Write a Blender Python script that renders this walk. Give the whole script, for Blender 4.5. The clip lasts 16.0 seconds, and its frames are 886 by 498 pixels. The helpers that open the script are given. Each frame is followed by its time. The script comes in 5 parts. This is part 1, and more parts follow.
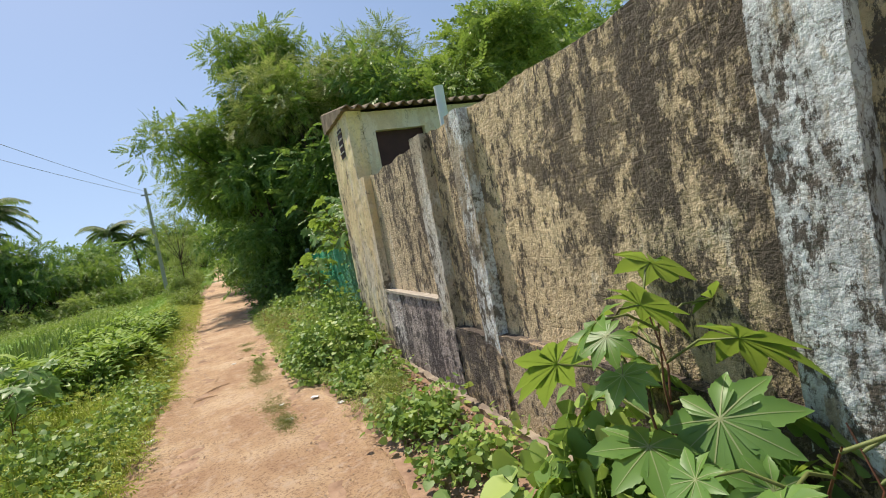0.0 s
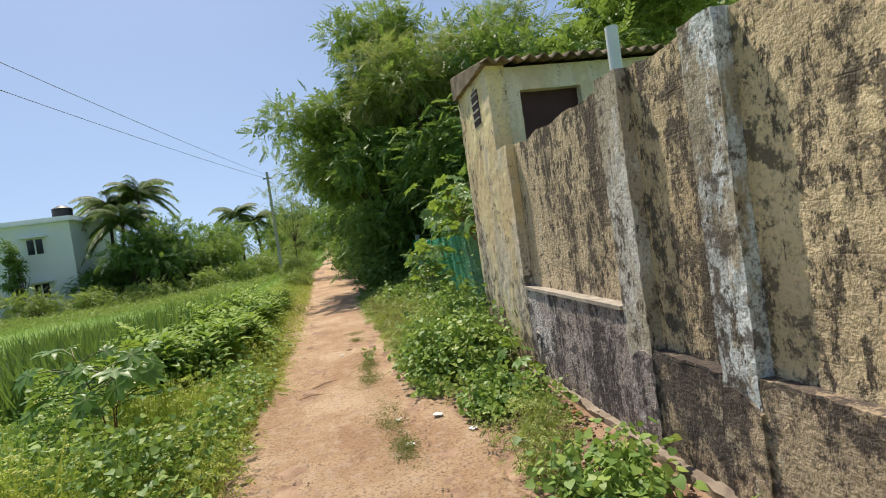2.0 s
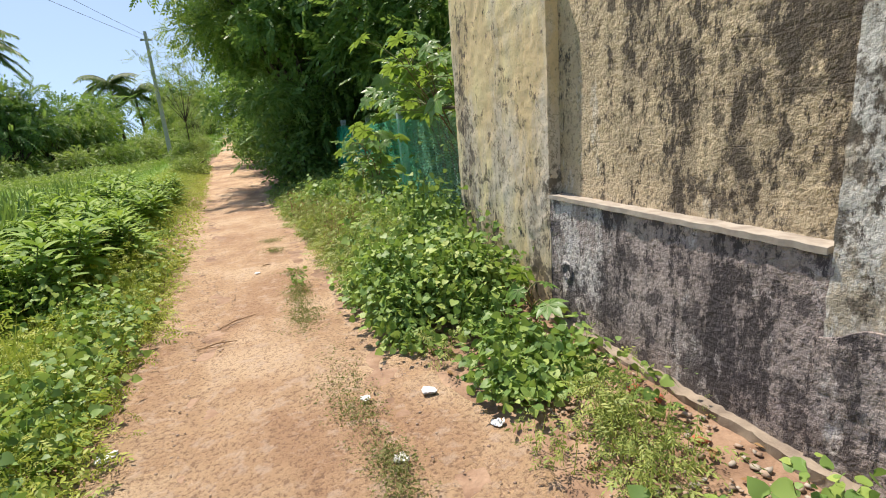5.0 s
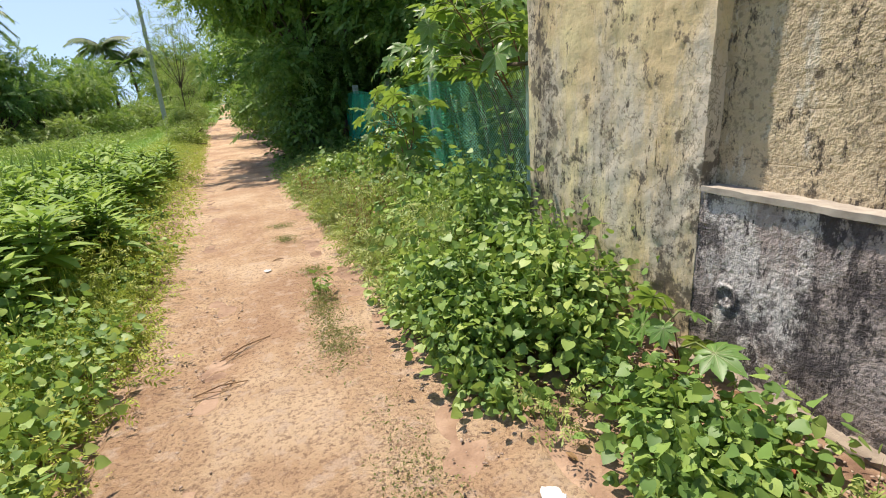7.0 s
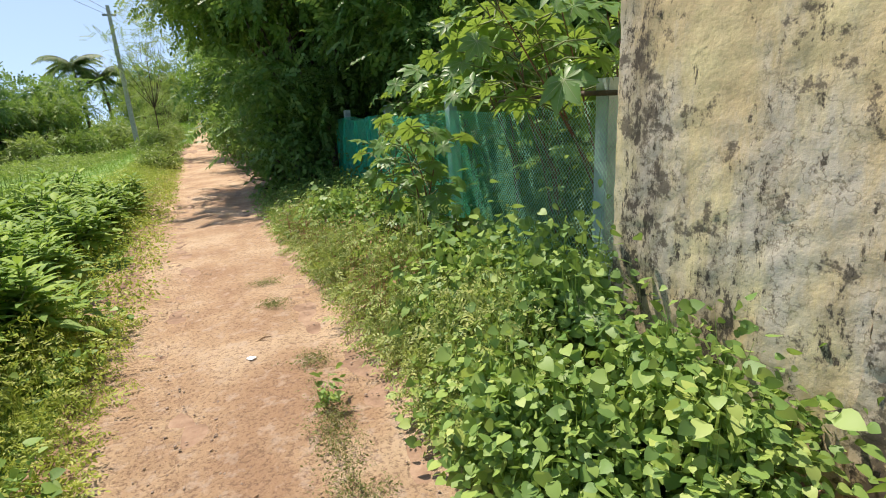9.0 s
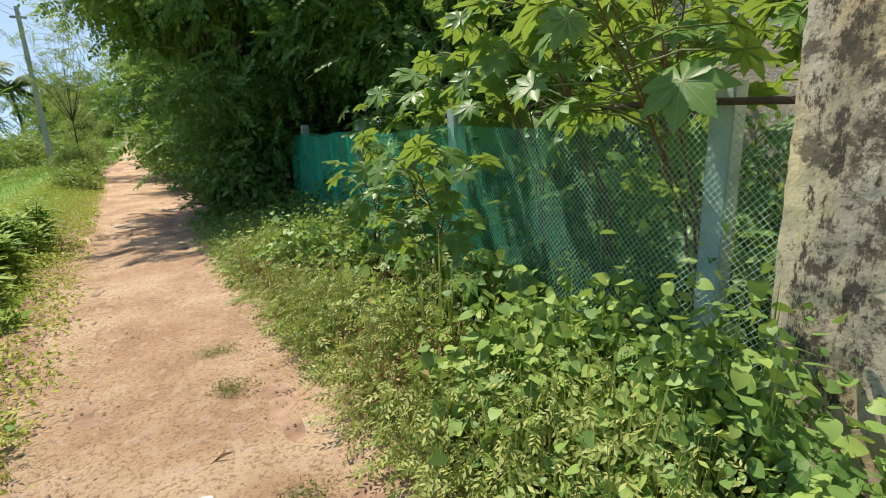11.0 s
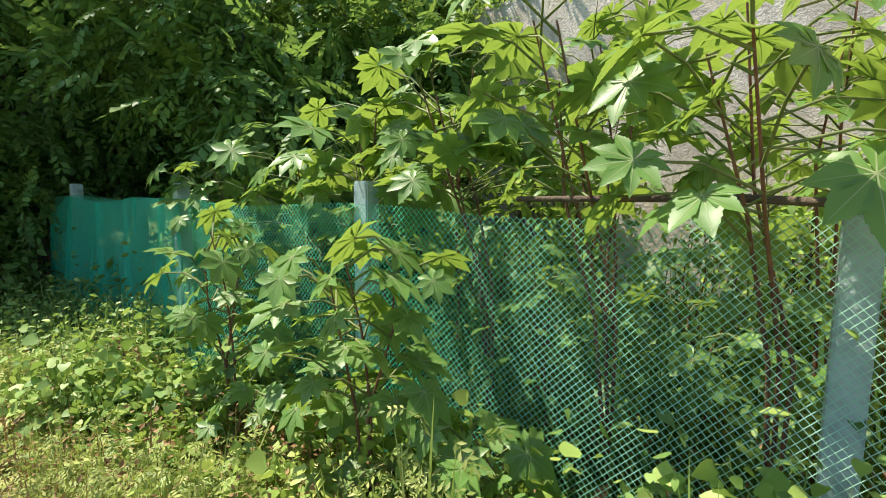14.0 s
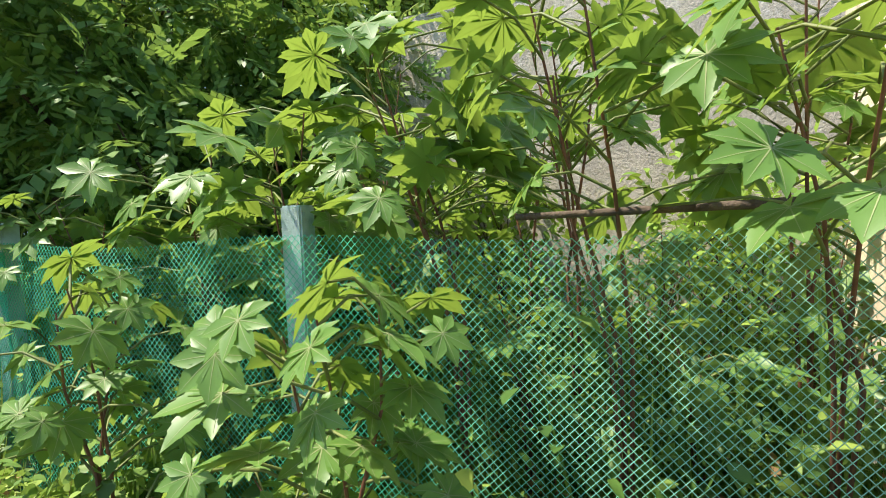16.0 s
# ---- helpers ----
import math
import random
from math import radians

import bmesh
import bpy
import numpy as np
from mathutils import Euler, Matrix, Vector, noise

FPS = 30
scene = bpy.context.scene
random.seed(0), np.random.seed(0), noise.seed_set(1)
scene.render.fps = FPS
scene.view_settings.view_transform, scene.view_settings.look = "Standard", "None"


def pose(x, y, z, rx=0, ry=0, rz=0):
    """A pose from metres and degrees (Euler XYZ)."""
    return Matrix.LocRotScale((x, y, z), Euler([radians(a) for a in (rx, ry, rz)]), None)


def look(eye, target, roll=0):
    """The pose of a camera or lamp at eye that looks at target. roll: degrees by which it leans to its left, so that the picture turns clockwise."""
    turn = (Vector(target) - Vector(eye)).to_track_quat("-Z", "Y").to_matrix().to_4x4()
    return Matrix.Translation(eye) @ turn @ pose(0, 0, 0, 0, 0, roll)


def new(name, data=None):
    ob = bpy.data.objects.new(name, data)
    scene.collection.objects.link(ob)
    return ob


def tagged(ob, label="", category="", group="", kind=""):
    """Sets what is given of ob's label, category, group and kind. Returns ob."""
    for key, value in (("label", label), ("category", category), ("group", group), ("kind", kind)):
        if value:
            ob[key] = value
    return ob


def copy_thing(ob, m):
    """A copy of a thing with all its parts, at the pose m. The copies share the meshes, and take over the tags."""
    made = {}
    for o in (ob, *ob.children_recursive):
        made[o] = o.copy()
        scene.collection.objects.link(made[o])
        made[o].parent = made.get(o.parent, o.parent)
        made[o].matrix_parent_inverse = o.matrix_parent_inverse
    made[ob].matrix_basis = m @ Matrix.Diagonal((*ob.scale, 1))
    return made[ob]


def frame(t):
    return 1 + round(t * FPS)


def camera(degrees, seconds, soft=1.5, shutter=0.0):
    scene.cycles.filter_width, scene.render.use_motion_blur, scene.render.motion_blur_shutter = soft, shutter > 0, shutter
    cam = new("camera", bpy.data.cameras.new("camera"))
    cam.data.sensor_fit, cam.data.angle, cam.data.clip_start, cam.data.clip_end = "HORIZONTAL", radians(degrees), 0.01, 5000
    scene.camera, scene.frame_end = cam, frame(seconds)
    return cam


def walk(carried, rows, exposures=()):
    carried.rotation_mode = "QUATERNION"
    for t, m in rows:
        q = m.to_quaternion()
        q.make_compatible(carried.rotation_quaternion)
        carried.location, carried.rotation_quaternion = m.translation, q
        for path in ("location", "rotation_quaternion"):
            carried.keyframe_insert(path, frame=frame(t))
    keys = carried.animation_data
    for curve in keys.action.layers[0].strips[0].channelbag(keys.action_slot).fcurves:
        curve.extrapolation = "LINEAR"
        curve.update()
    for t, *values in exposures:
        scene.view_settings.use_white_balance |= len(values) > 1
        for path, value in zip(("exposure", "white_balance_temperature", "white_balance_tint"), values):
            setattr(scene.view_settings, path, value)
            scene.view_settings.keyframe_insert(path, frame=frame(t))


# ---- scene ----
cam = camera(84.0, 16.0, 1.0)
PATH = [
    (0, (-0.096, 0.034, 1.497), (0.668, 1.88, 1.406), -10.8),
    (0.5, (-0.068, 0.353, 1.508), (0.562, 2.249, 1.422), -11.0),
    (1, (-0.08, 0.651, 1.533), (0.446, 2.58, 1.484), -10.8),
    (1.5, (-0.133, 0.938, 1.46), (0.315, 2.887, 1.428), -10.3),
    (2, (-0.191, 1.248, 1.48), (0.195, 3.21, 1.426), -8.3),
    (2.5, (-0.221, 1.54, 1.433), (0.114, 3.508, 1.318), -7.3),
    (3, (-0.205, 1.911, 1.446), (0.184, 3.863, 1.253), -6.5),
    (5.5, (-0.362, 3.277, 1.361), (0.321, 5.069, 0.791), -4.3),
    (6, (-0.381, 3.573, 1.332), (0.28, 5.355, 0.71), -4.3),
    (6.5, (-0.403, 3.848, 1.33), (0.253, 5.629, 0.7), -4.4),
    (7, (-0.399, 4.106, 1.362), (0.254, 5.896, 0.752), -4.2),
    (7.5, (-0.383, 4.373, 1.348), (0.272, 6.163, 0.742), -4.1),
    (8, (-0.405, 4.66, 1.38), (0.266, 6.455, 0.807), -3.7),
    (10.5, (-0.372, 6.016, 1.516), (0.537, 7.726, 1.017), -3.2),
    (11, (-0.41, 6.32, 1.465), (0.547, 8.01, 0.986), -2.7),
    (11.5, (-0.427, 6.593, 1.463), (0.563, 8.266, 0.992), -2.4),
    (12, (-0.417, 6.842, 1.453), (0.616, 8.491, 0.99), -1.7),
    (12.5, (-0.362, 7.086, 1.44), (0.724, 8.697, 0.962), -1.6),
    (13, (-0.336, 7.341, 1.486), (0.888, 8.866, 1.066), -0.5),
    (13.5, (-0.315, 7.54, 1.48), (1.069, 8.949, 1.162), 0.1),
    (14, (-0.272, 7.713, 1.526), (1.322, 8.901, 1.31), 0.8),
    (14.5, (-0.215, 7.825, 1.555), (1.531, 8.791, 1.415), 0.9),
    (15, (-0.134, 7.971, 1.553), (1.681, 8.806, 1.473), -0.3),
    (15.5, (-0.048, 8.134, 1.539), (1.79, 8.92, 1.476), -1.7),
    (16, (-0.037, 8.334, 1.502), (1.811, 9.093, 1.399), -2.0),
]
EXPOSURES = [(0.0, 0.22, 6600, 12), (1.0, 0.15, 6600, 12), (3.0, 0.2, 6600, 12), (5.5, 0.46, 6500, 14), (8.0, 0.48, 6500, 14), (11.0, 0.38, 6500, 11), (13.0, 0.66, 6500, 11), (14.0, 0.95, 6500, 11), (15.0, 0.98, 6500, 11), (16.0, 1.02, 6500, 11)]
walk(cam, [(t, look(eye, target, roll)) for t, eye, target, roll in PATH], EXPOSURES)

# ---- world, sun, exposure ----
SUN = Vector((-0.16, 0.42, 0.89)).normalized()
world = bpy.data.worlds.new("sky")
scene.world = world
world.use_nodes = True
wt = world.node_tree
sky = wt.nodes.new("ShaderNodeTexSky")
sky.sky_type = 'NISHITA'
sky.sun_disc = False
sky.sun_elevation = math.asin(SUN.z)
sky.sun_rotation = math.atan2(SUN.x, SUN.y)
sky.air_density, sky.dust_density, sky.ozone_density = 1.1, 0.6, 0.0
tc, up, lift = wt.nodes.new("ShaderNodeTexCoord"), wt.nodes.new("ShaderNodeMapping"), wt.nodes.new("ShaderNodeVectorMath")
up.inputs["Location"].default_value, up.inputs["Scale"].default_value = (0, 0, 0.21), (1, 1, 0.78)
lift.operation = 'NORMALIZE'
wt.links.new(tc.outputs["Generated"], up.inputs[0])
wt.links.new(up.outputs[0], lift.inputs[0])
wt.links.new(lift.outputs[0], sky.inputs[0])
wt.links.new(sky.outputs[0], wt.nodes["Background"].inputs[0])
wt.nodes["Background"].inputs[1].default_value = 0.125
sun = new("sun", bpy.data.lights.new("sun", "SUN"))
sun.data.energy, sun.data.angle, sun.data.color = 5.0, radians(0.6), (1.0, 0.92, 0.79)
sun.matrix_basis = look(SUN * 50, (0, 0, 0))

rng = np.random.default_rng(7)


# ---- node helpers ----
def material(name, rough=0.8):
    m = bpy.data.materials.new(name)
    m.use_nodes = True
    nt = m.node_tree
    b = nt.nodes["Principled BSDF"]
    b.inputs["Roughness"].default_value = rough
    return m, nt, b


def noise_node(nt, scale, detail=5.0, rough=0.6, stretch=None, coords="Object"):
    c = nt.nodes.new("ShaderNodeTexCoord")
    n = nt.nodes.new("ShaderNodeTexNoise")
    n.inputs["Scale"].default_value = scale
    n.inputs["Detail"].default_value = detail
    n.inputs["Roughness"].default_value = rough
    out = c.outputs[coords]
    if stretch:
        mp = nt.nodes.new("ShaderNodeMapping")
        mp.inputs["Scale"].default_value = stretch
        nt.links.new(out, mp.inputs[0])
        out = mp.outputs[0]
    nt.links.new(out, n.inputs["Vector"])
    return n.outputs[0]


def ramp(nt, fac, stops):
    r = nt.nodes.new("ShaderNodeValToRGB")
    e = r.color_ramp.elements
    while len(e) < len(stops):
        e.new(0.5)
    for el, (p, c) in zip(e, stops):
        el.position = p
        el.color = (*c, 1) if len(c) == 3 else c
    nt.links.new(fac, r.inputs[0])
    return r.outputs[0]


def grey(a):
    return (a, a, a)


def mixed(nt, fac, a, b, mode='MIX'):
    n = nt.nodes.new("ShaderNodeMix")
    n.data_type, n.blend_type = 'RGBA', mode
    for v, sock in ((fac, n.inputs[0]), (a, n.inputs[6]), (b, n.inputs[7])):
        if isinstance(v, bpy.types.NodeSocket):
            nt.links.new(v, sock)
        else:
            sock.default_value = (*v, 1) if isinstance(v, tuple) else v
    return n.outputs[2]


def maths(nt, op, a, b):
    n = nt.nodes.new("ShaderNodeMath")
    n.operation = op
    for v, sock in ((a, n.inputs[0]), (b, n.inputs[1])):
        if isinstance(v, bpy.types.NodeSocket):
            nt.links.new(v, sock)
        else:
            sock.default_value = v
    return n.outputs[0]


def bump(nt, b, height, strength=0.5, dist=0.01):
    n = nt.nodes.new("ShaderNodeBump")
    n.inputs["Strength"].default_value = strength
    n.inputs["Distance"].default_value = dist
    nt.links.new(height, n.inputs["Height"])
    nt.links.new(n.outputs[0], b.inputs["Normal"])


def plain(name, stops, scale=8.0, rough=0.8, metal=0.0, bump_d=0.003, stretch=None):
    m, nt, b = material(name, rough)
    n = noise_node(nt, scale, stretch=stretch)
    nt.links.new(ramp(nt, n, stops), b.inputs["Base Color"])
    b.inputs["Metallic"].default_value = metal
    bump(nt, b, noise_node(nt, scale * 6), 0.6, bump_d)
    return m


def leaf_material(name, stops, rough=0.5, through_light=0.36, tint=(0.30, 0.42, 0.06), gloss=0.3):
    """Leaves: colour by leaf and by patch, light shining through."""
    m, nt, b = material(name, rough)
    g = nt.nodes.new("ShaderNodeNewGeometry")
    fac = g.outputs["Random Per Island"]
    big = noise_node(nt, 0.9, 2.0)
    fac = maths(nt, 'ADD', maths(nt, 'MULTIPLY', fac, 0.65), maths(nt, 'MULTIPLY', maths(nt, 'SUBTRACT', big, 0.3), 0.8))
    col = ramp(nt, fac, stops)
    nt.links.new(col, b.inputs["Base Color"])
    b.inputs["Specular IOR Level"].default_value = gloss
    t = nt.nodes.new("ShaderNodeBsdfTranslucent")
    nt.links.new(mixed(nt, 0.55, col, tint), t.inputs[0])
    mx = nt.nodes.new("ShaderNodeMixShader")
    mx.inputs[0].default_value = through_light
    nt.links.new(b.outputs[0], mx.inputs[1])
    nt.links.new(t.outputs[0], mx.inputs[2])
    nt.links.new(mx.outputs[0], nt.nodes["Material Output"].inputs[0])
    return m


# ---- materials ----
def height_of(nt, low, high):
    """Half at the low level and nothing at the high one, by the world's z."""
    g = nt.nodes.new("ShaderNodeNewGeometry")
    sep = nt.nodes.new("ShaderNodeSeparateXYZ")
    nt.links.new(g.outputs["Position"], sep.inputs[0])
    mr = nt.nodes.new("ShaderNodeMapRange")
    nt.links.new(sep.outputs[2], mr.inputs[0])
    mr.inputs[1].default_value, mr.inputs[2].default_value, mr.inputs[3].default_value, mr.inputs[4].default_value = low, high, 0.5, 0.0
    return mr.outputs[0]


def wall_material(name, base, pale, dark, dark_at, pale_at, moss_at, rise=(0.0, 3.0, 0.0), blocks=False, grain=1.0, speck=0.85, peel=None):
    """Old plaster: base and pale paint, black mould in upright streaks and blots, rough grain.
    rise: two levels in metres between which extra mould grows, and how much."""
    m, nt, b = material(name, 0.93)
    streak = noise_node(nt, 4.2, 9, 0.72, (1, 1, 0.16))
    blot = noise_node(nt, 6.5, 9, 0.75)
    wash = noise_node(nt, 1.5, 6, 0.6, (1, 1, 0.35))
    fine = noise_node(nt, 42.0, 3, 0.6)
    col = ramp(nt, noise_node(nt, 1.1, 6, 0.65), [(0.38, base), (0.5, tuple(c * 0.82 for c in base)), (0.62, tuple(min(0.8, c * 1.1) for c in base))])
    flake = noise_node(nt, 2.4, 9, 0.75, (1, 1, 0.35))
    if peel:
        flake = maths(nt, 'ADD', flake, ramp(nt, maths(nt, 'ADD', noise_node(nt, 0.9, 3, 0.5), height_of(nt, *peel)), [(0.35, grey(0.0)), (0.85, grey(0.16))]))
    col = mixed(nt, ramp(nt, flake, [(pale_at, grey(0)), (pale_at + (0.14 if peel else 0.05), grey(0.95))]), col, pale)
    rims = noise_node(nt, 5.0, 5, 0.62)
    rim = maths(nt, 'MULTIPLY', ramp(nt, rims, [(0.485, grey(0)), (0.5, grey(0.8)), (0.515, grey(0))]), ramp(nt, flake, [(pale_at - 0.02, grey(0)), (pale_at + 0.10, grey(0.9))]))
    col = mixed(nt, rim, col, tuple(c * 0.25 for c in base))
    # speck: how strongly the pits of the bump grain take a darker colour
    col = mixed(nt, ramp(nt, fine, [(0.37, grey(speck)), (0.47, grey(0))]), col, tuple(c * 0.36 for c in base))
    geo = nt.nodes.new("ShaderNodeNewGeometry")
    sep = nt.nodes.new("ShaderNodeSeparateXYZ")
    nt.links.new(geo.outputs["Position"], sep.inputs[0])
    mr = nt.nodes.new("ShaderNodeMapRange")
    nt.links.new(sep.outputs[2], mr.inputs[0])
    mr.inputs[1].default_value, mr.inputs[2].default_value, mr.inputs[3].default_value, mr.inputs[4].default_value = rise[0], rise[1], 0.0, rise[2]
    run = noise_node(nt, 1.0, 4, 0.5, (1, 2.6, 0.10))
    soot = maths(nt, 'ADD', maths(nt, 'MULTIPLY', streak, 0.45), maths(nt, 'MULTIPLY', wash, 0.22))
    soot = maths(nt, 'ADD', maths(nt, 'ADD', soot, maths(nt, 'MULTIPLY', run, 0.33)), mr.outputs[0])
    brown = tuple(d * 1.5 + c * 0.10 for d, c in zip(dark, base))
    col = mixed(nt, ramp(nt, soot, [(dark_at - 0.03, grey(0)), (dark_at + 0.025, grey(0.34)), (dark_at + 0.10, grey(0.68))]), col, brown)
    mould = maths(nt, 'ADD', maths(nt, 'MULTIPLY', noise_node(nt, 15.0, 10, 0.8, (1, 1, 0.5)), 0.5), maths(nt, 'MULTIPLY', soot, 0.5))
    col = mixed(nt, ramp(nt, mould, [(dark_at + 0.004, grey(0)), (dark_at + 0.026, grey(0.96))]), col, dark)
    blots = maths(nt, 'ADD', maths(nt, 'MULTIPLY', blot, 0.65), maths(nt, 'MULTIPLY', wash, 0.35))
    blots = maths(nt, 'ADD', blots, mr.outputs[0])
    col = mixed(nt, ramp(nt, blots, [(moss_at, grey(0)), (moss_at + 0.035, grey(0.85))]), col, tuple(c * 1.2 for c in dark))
    nt.links.new(col, b.inputs["Base Color"])
    h = maths(nt, 'ADD', maths(nt, 'MULTIPLY', noise_node(nt, 120.0, 3, 0.6), 0.5), maths(nt, 'MULTIPLY', fine, 1.2))
    vo = nt.nodes.new("ShaderNodeTexVoronoi")
    vo.inputs["Scale"].default_value = 26.0
    nt.links.new(geo.outputs["Position"], vo.inputs["Vector"])
    h = maths(nt, 'ADD', h, maths(nt, 'MULTIPLY', vo.outputs["Distance"], -0.4))
    if blocks:
        cb = nt.nodes.new("ShaderNodeCombineXYZ")
        wob = maths(nt, 'MULTIPLY', noise_node(nt, 3.0, 4), 0.05)
        nt.links.new(maths(nt, 'ADD', sep.outputs[1], wob), cb.inputs[0])
        nt.links.new(maths(nt, 'ADD', sep.outputs[2], wob), cb.inputs[1])
        br = nt.nodes.new("ShaderNodeTexBrick")
        br.inputs["Scale"].default_value = 1.0
        br.inputs["Brick Width"].default_value, br.inputs["Row Height"].default_value = 0.42, 0.205
        br.inputs["Mortar Size"].default_value, br.inputs["Mortar Smooth"].default_value = 0.005, 0.8
        nt.links.new(cb.outputs[0], br.inputs["Vector"])
        joint = maths(nt, 'MULTIPLY', br.outputs["Fac"], ramp(nt, blot, [(0.47, grey(0)), (0.56, grey(0.6))]))
        h = maths(nt, 'ADD', h, maths(nt, 'MULTIPLY', joint, -0.35))
    bump(nt, b, h, 1.0, 0.030 * grain)
    return m


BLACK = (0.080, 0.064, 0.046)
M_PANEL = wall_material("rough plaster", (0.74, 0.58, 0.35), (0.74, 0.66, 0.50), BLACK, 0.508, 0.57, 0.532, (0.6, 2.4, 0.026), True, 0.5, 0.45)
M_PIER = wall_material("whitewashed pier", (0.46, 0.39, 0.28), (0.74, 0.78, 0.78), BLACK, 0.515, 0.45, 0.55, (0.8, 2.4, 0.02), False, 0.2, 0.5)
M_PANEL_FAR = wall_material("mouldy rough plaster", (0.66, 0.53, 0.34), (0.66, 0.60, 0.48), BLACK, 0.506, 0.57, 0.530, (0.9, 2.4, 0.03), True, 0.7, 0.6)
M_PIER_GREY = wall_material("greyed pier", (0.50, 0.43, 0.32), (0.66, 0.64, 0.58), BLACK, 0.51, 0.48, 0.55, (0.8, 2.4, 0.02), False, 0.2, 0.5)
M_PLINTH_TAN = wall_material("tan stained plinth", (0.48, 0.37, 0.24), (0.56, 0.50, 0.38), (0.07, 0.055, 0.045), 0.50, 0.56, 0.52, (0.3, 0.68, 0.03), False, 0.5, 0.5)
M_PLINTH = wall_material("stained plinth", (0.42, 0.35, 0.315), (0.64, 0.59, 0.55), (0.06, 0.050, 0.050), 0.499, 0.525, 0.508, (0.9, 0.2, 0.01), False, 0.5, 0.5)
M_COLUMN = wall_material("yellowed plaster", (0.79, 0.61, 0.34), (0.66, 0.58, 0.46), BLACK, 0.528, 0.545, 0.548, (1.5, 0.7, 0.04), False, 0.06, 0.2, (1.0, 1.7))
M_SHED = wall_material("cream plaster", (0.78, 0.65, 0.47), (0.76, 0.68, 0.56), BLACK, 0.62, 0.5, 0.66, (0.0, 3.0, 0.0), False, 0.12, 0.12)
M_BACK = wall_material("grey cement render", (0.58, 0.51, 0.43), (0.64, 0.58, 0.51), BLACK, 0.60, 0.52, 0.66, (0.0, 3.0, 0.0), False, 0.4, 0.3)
M_LEDGE = plain("pale cement ledge", [(0.3, (0.25, 0.21, 0.17)), (0.6, (0.43, 0.38, 0.31))], 9, 0.9)
M_FOOT = plain("earth-stained cement", [(0.3, (0.17, 0.13, 0.10)), (0.6, (0.34, 0.28, 0.21))], 7, 0.95, bump_d=0.008)
# Colour standing for the dark inside the shed's window and vent.
M_DARK = plain("dark red opening fill", [(0.3, (0.035, 0.012, 0.012)), (0.7, (0.06, 0.02, 0.02))], 5, 0.7)
M_SHEET = plain("weathered cement sheet", [(0.3, (0.10, 0.07, 0.045)), (0.65, (0.26, 0.20, 0.13))], 6, 0.95)
M_PVC = plain("white plastic", [(0.3, (0.68, 0.70, 0.71)), (0.7, (0.78, 0.80, 0.80))], 4, 0.4)
M_POST = plain("pale concrete", [(0.3, (0.30, 0.30, 0.28)), (0.55, (0.44, 0.45, 0.43)), (0.8, (0.52, 0.53, 0.5))], 11, 0.9, bump_d=0.006)
# Near post's mint paint; for the others, the net's tint as colour.
M_MINTPOST = plain("mint tinted concrete", [(0.3, (0.30, 0.36, 0.34)), (0.55, (0.42, 0.52, 0.49)), (0.8, (0.50, 0.57, 0.54))], 11, 0.9, bump_d=0.006)
M_BARK = plain("bark", [(0.3, (0.05, 0.035, 0.025)), (0.7, (0.15, 0.11, 0.08))], 9, 0.95, bump_d=0.02, stretch=(1, 1, 0.3))
M_STEM = plain("reddish stem", [(0.3, (0.12, 0.04, 0.025)), (0.7, (0.22, 0.10, 0.05))], 12, 0.6)
M_GREENSTEM = plain("green stem", [(0.3, (0.10, 0.14, 0.03)), (0.7, (0.18, 0.20, 0.06))], 12, 0.6)
M_TWIG = plain("dry twig", [(0.3, (0.20, 0.12, 0.06)), (0.7, (0.38, 0.25, 0.14))], 14, 0.9)
M_PAPER = plain("white litter", [(0.3, (0.62, 0.62, 0.60)), (0.7, (0.82, 0.82, 0.80))], 12, 0.6)
M_PINK = plain("pink plastic", [(0.3, (0.45, 0.12, 0.22)), (0.7, (0.66, 0.34, 0.42))], 14, 0.5)
M_BRICK = plain("broken brick", [(0.3, (0.30, 0.08, 0.04)), (0.7, (0.48, 0.16, 0.08))], 22, 0.95)
M_STONE = plain("earthy stone", [(0.3, (0.24, 0.16, 0.11)), (0.7, (0.48, 0.37, 0.28))], 9, 0.95)
M_MINT = plain("mint wall paint", [(0.3, (0.74, 0.79, 0.77)), (0.7, (0.80, 0.84, 0.83))], 0.6, 0.85)
M_TANK = plain("black plastic", [(0.3, (0.015, 0.015, 0.017)), (0.7, (0.03, 0.03, 0.035))], 3, 0.5)
M_GLASS = plain("dark window glass", [(0.3, (0.02, 0.025, 0.03)), (0.7, (0.04, 0.045, 0.05))], 3, 0.15)
M_WIRE = plain("wire", [(0.3, (0.22, 0.23, 0.25)), (0.7, (0.30, 0.31, 0.33))], 3, 0.5)

L_WEED = leaf_material("weed leaf", [(0.0, (0.09, 0.18, 0.045)), (0.4, (0.20, 0.33, 0.08)), (0.75, (0.36, 0.48, 0.11)), (1.0, (0.54, 0.60, 0.17))], gloss=0.4)
L_YELLOW = leaf_material("yellow green weed", [(0.0, (0.22, 0.29, 0.05)), (0.5, (0.44, 0.49, 0.085)), (0.9, (0.60, 0.58, 0.12)), (1.0, (0.535, 0.349, 0.110))])
L_HERB = leaf_material("olive weed", [(0.0, (0.17, 0.23, 0.06)), (0.5, (0.34, 0.40, 0.11)), (0.9, (0.52, 0.52, 0.17)), (1.0, (0.50, 0.36, 0.16))])
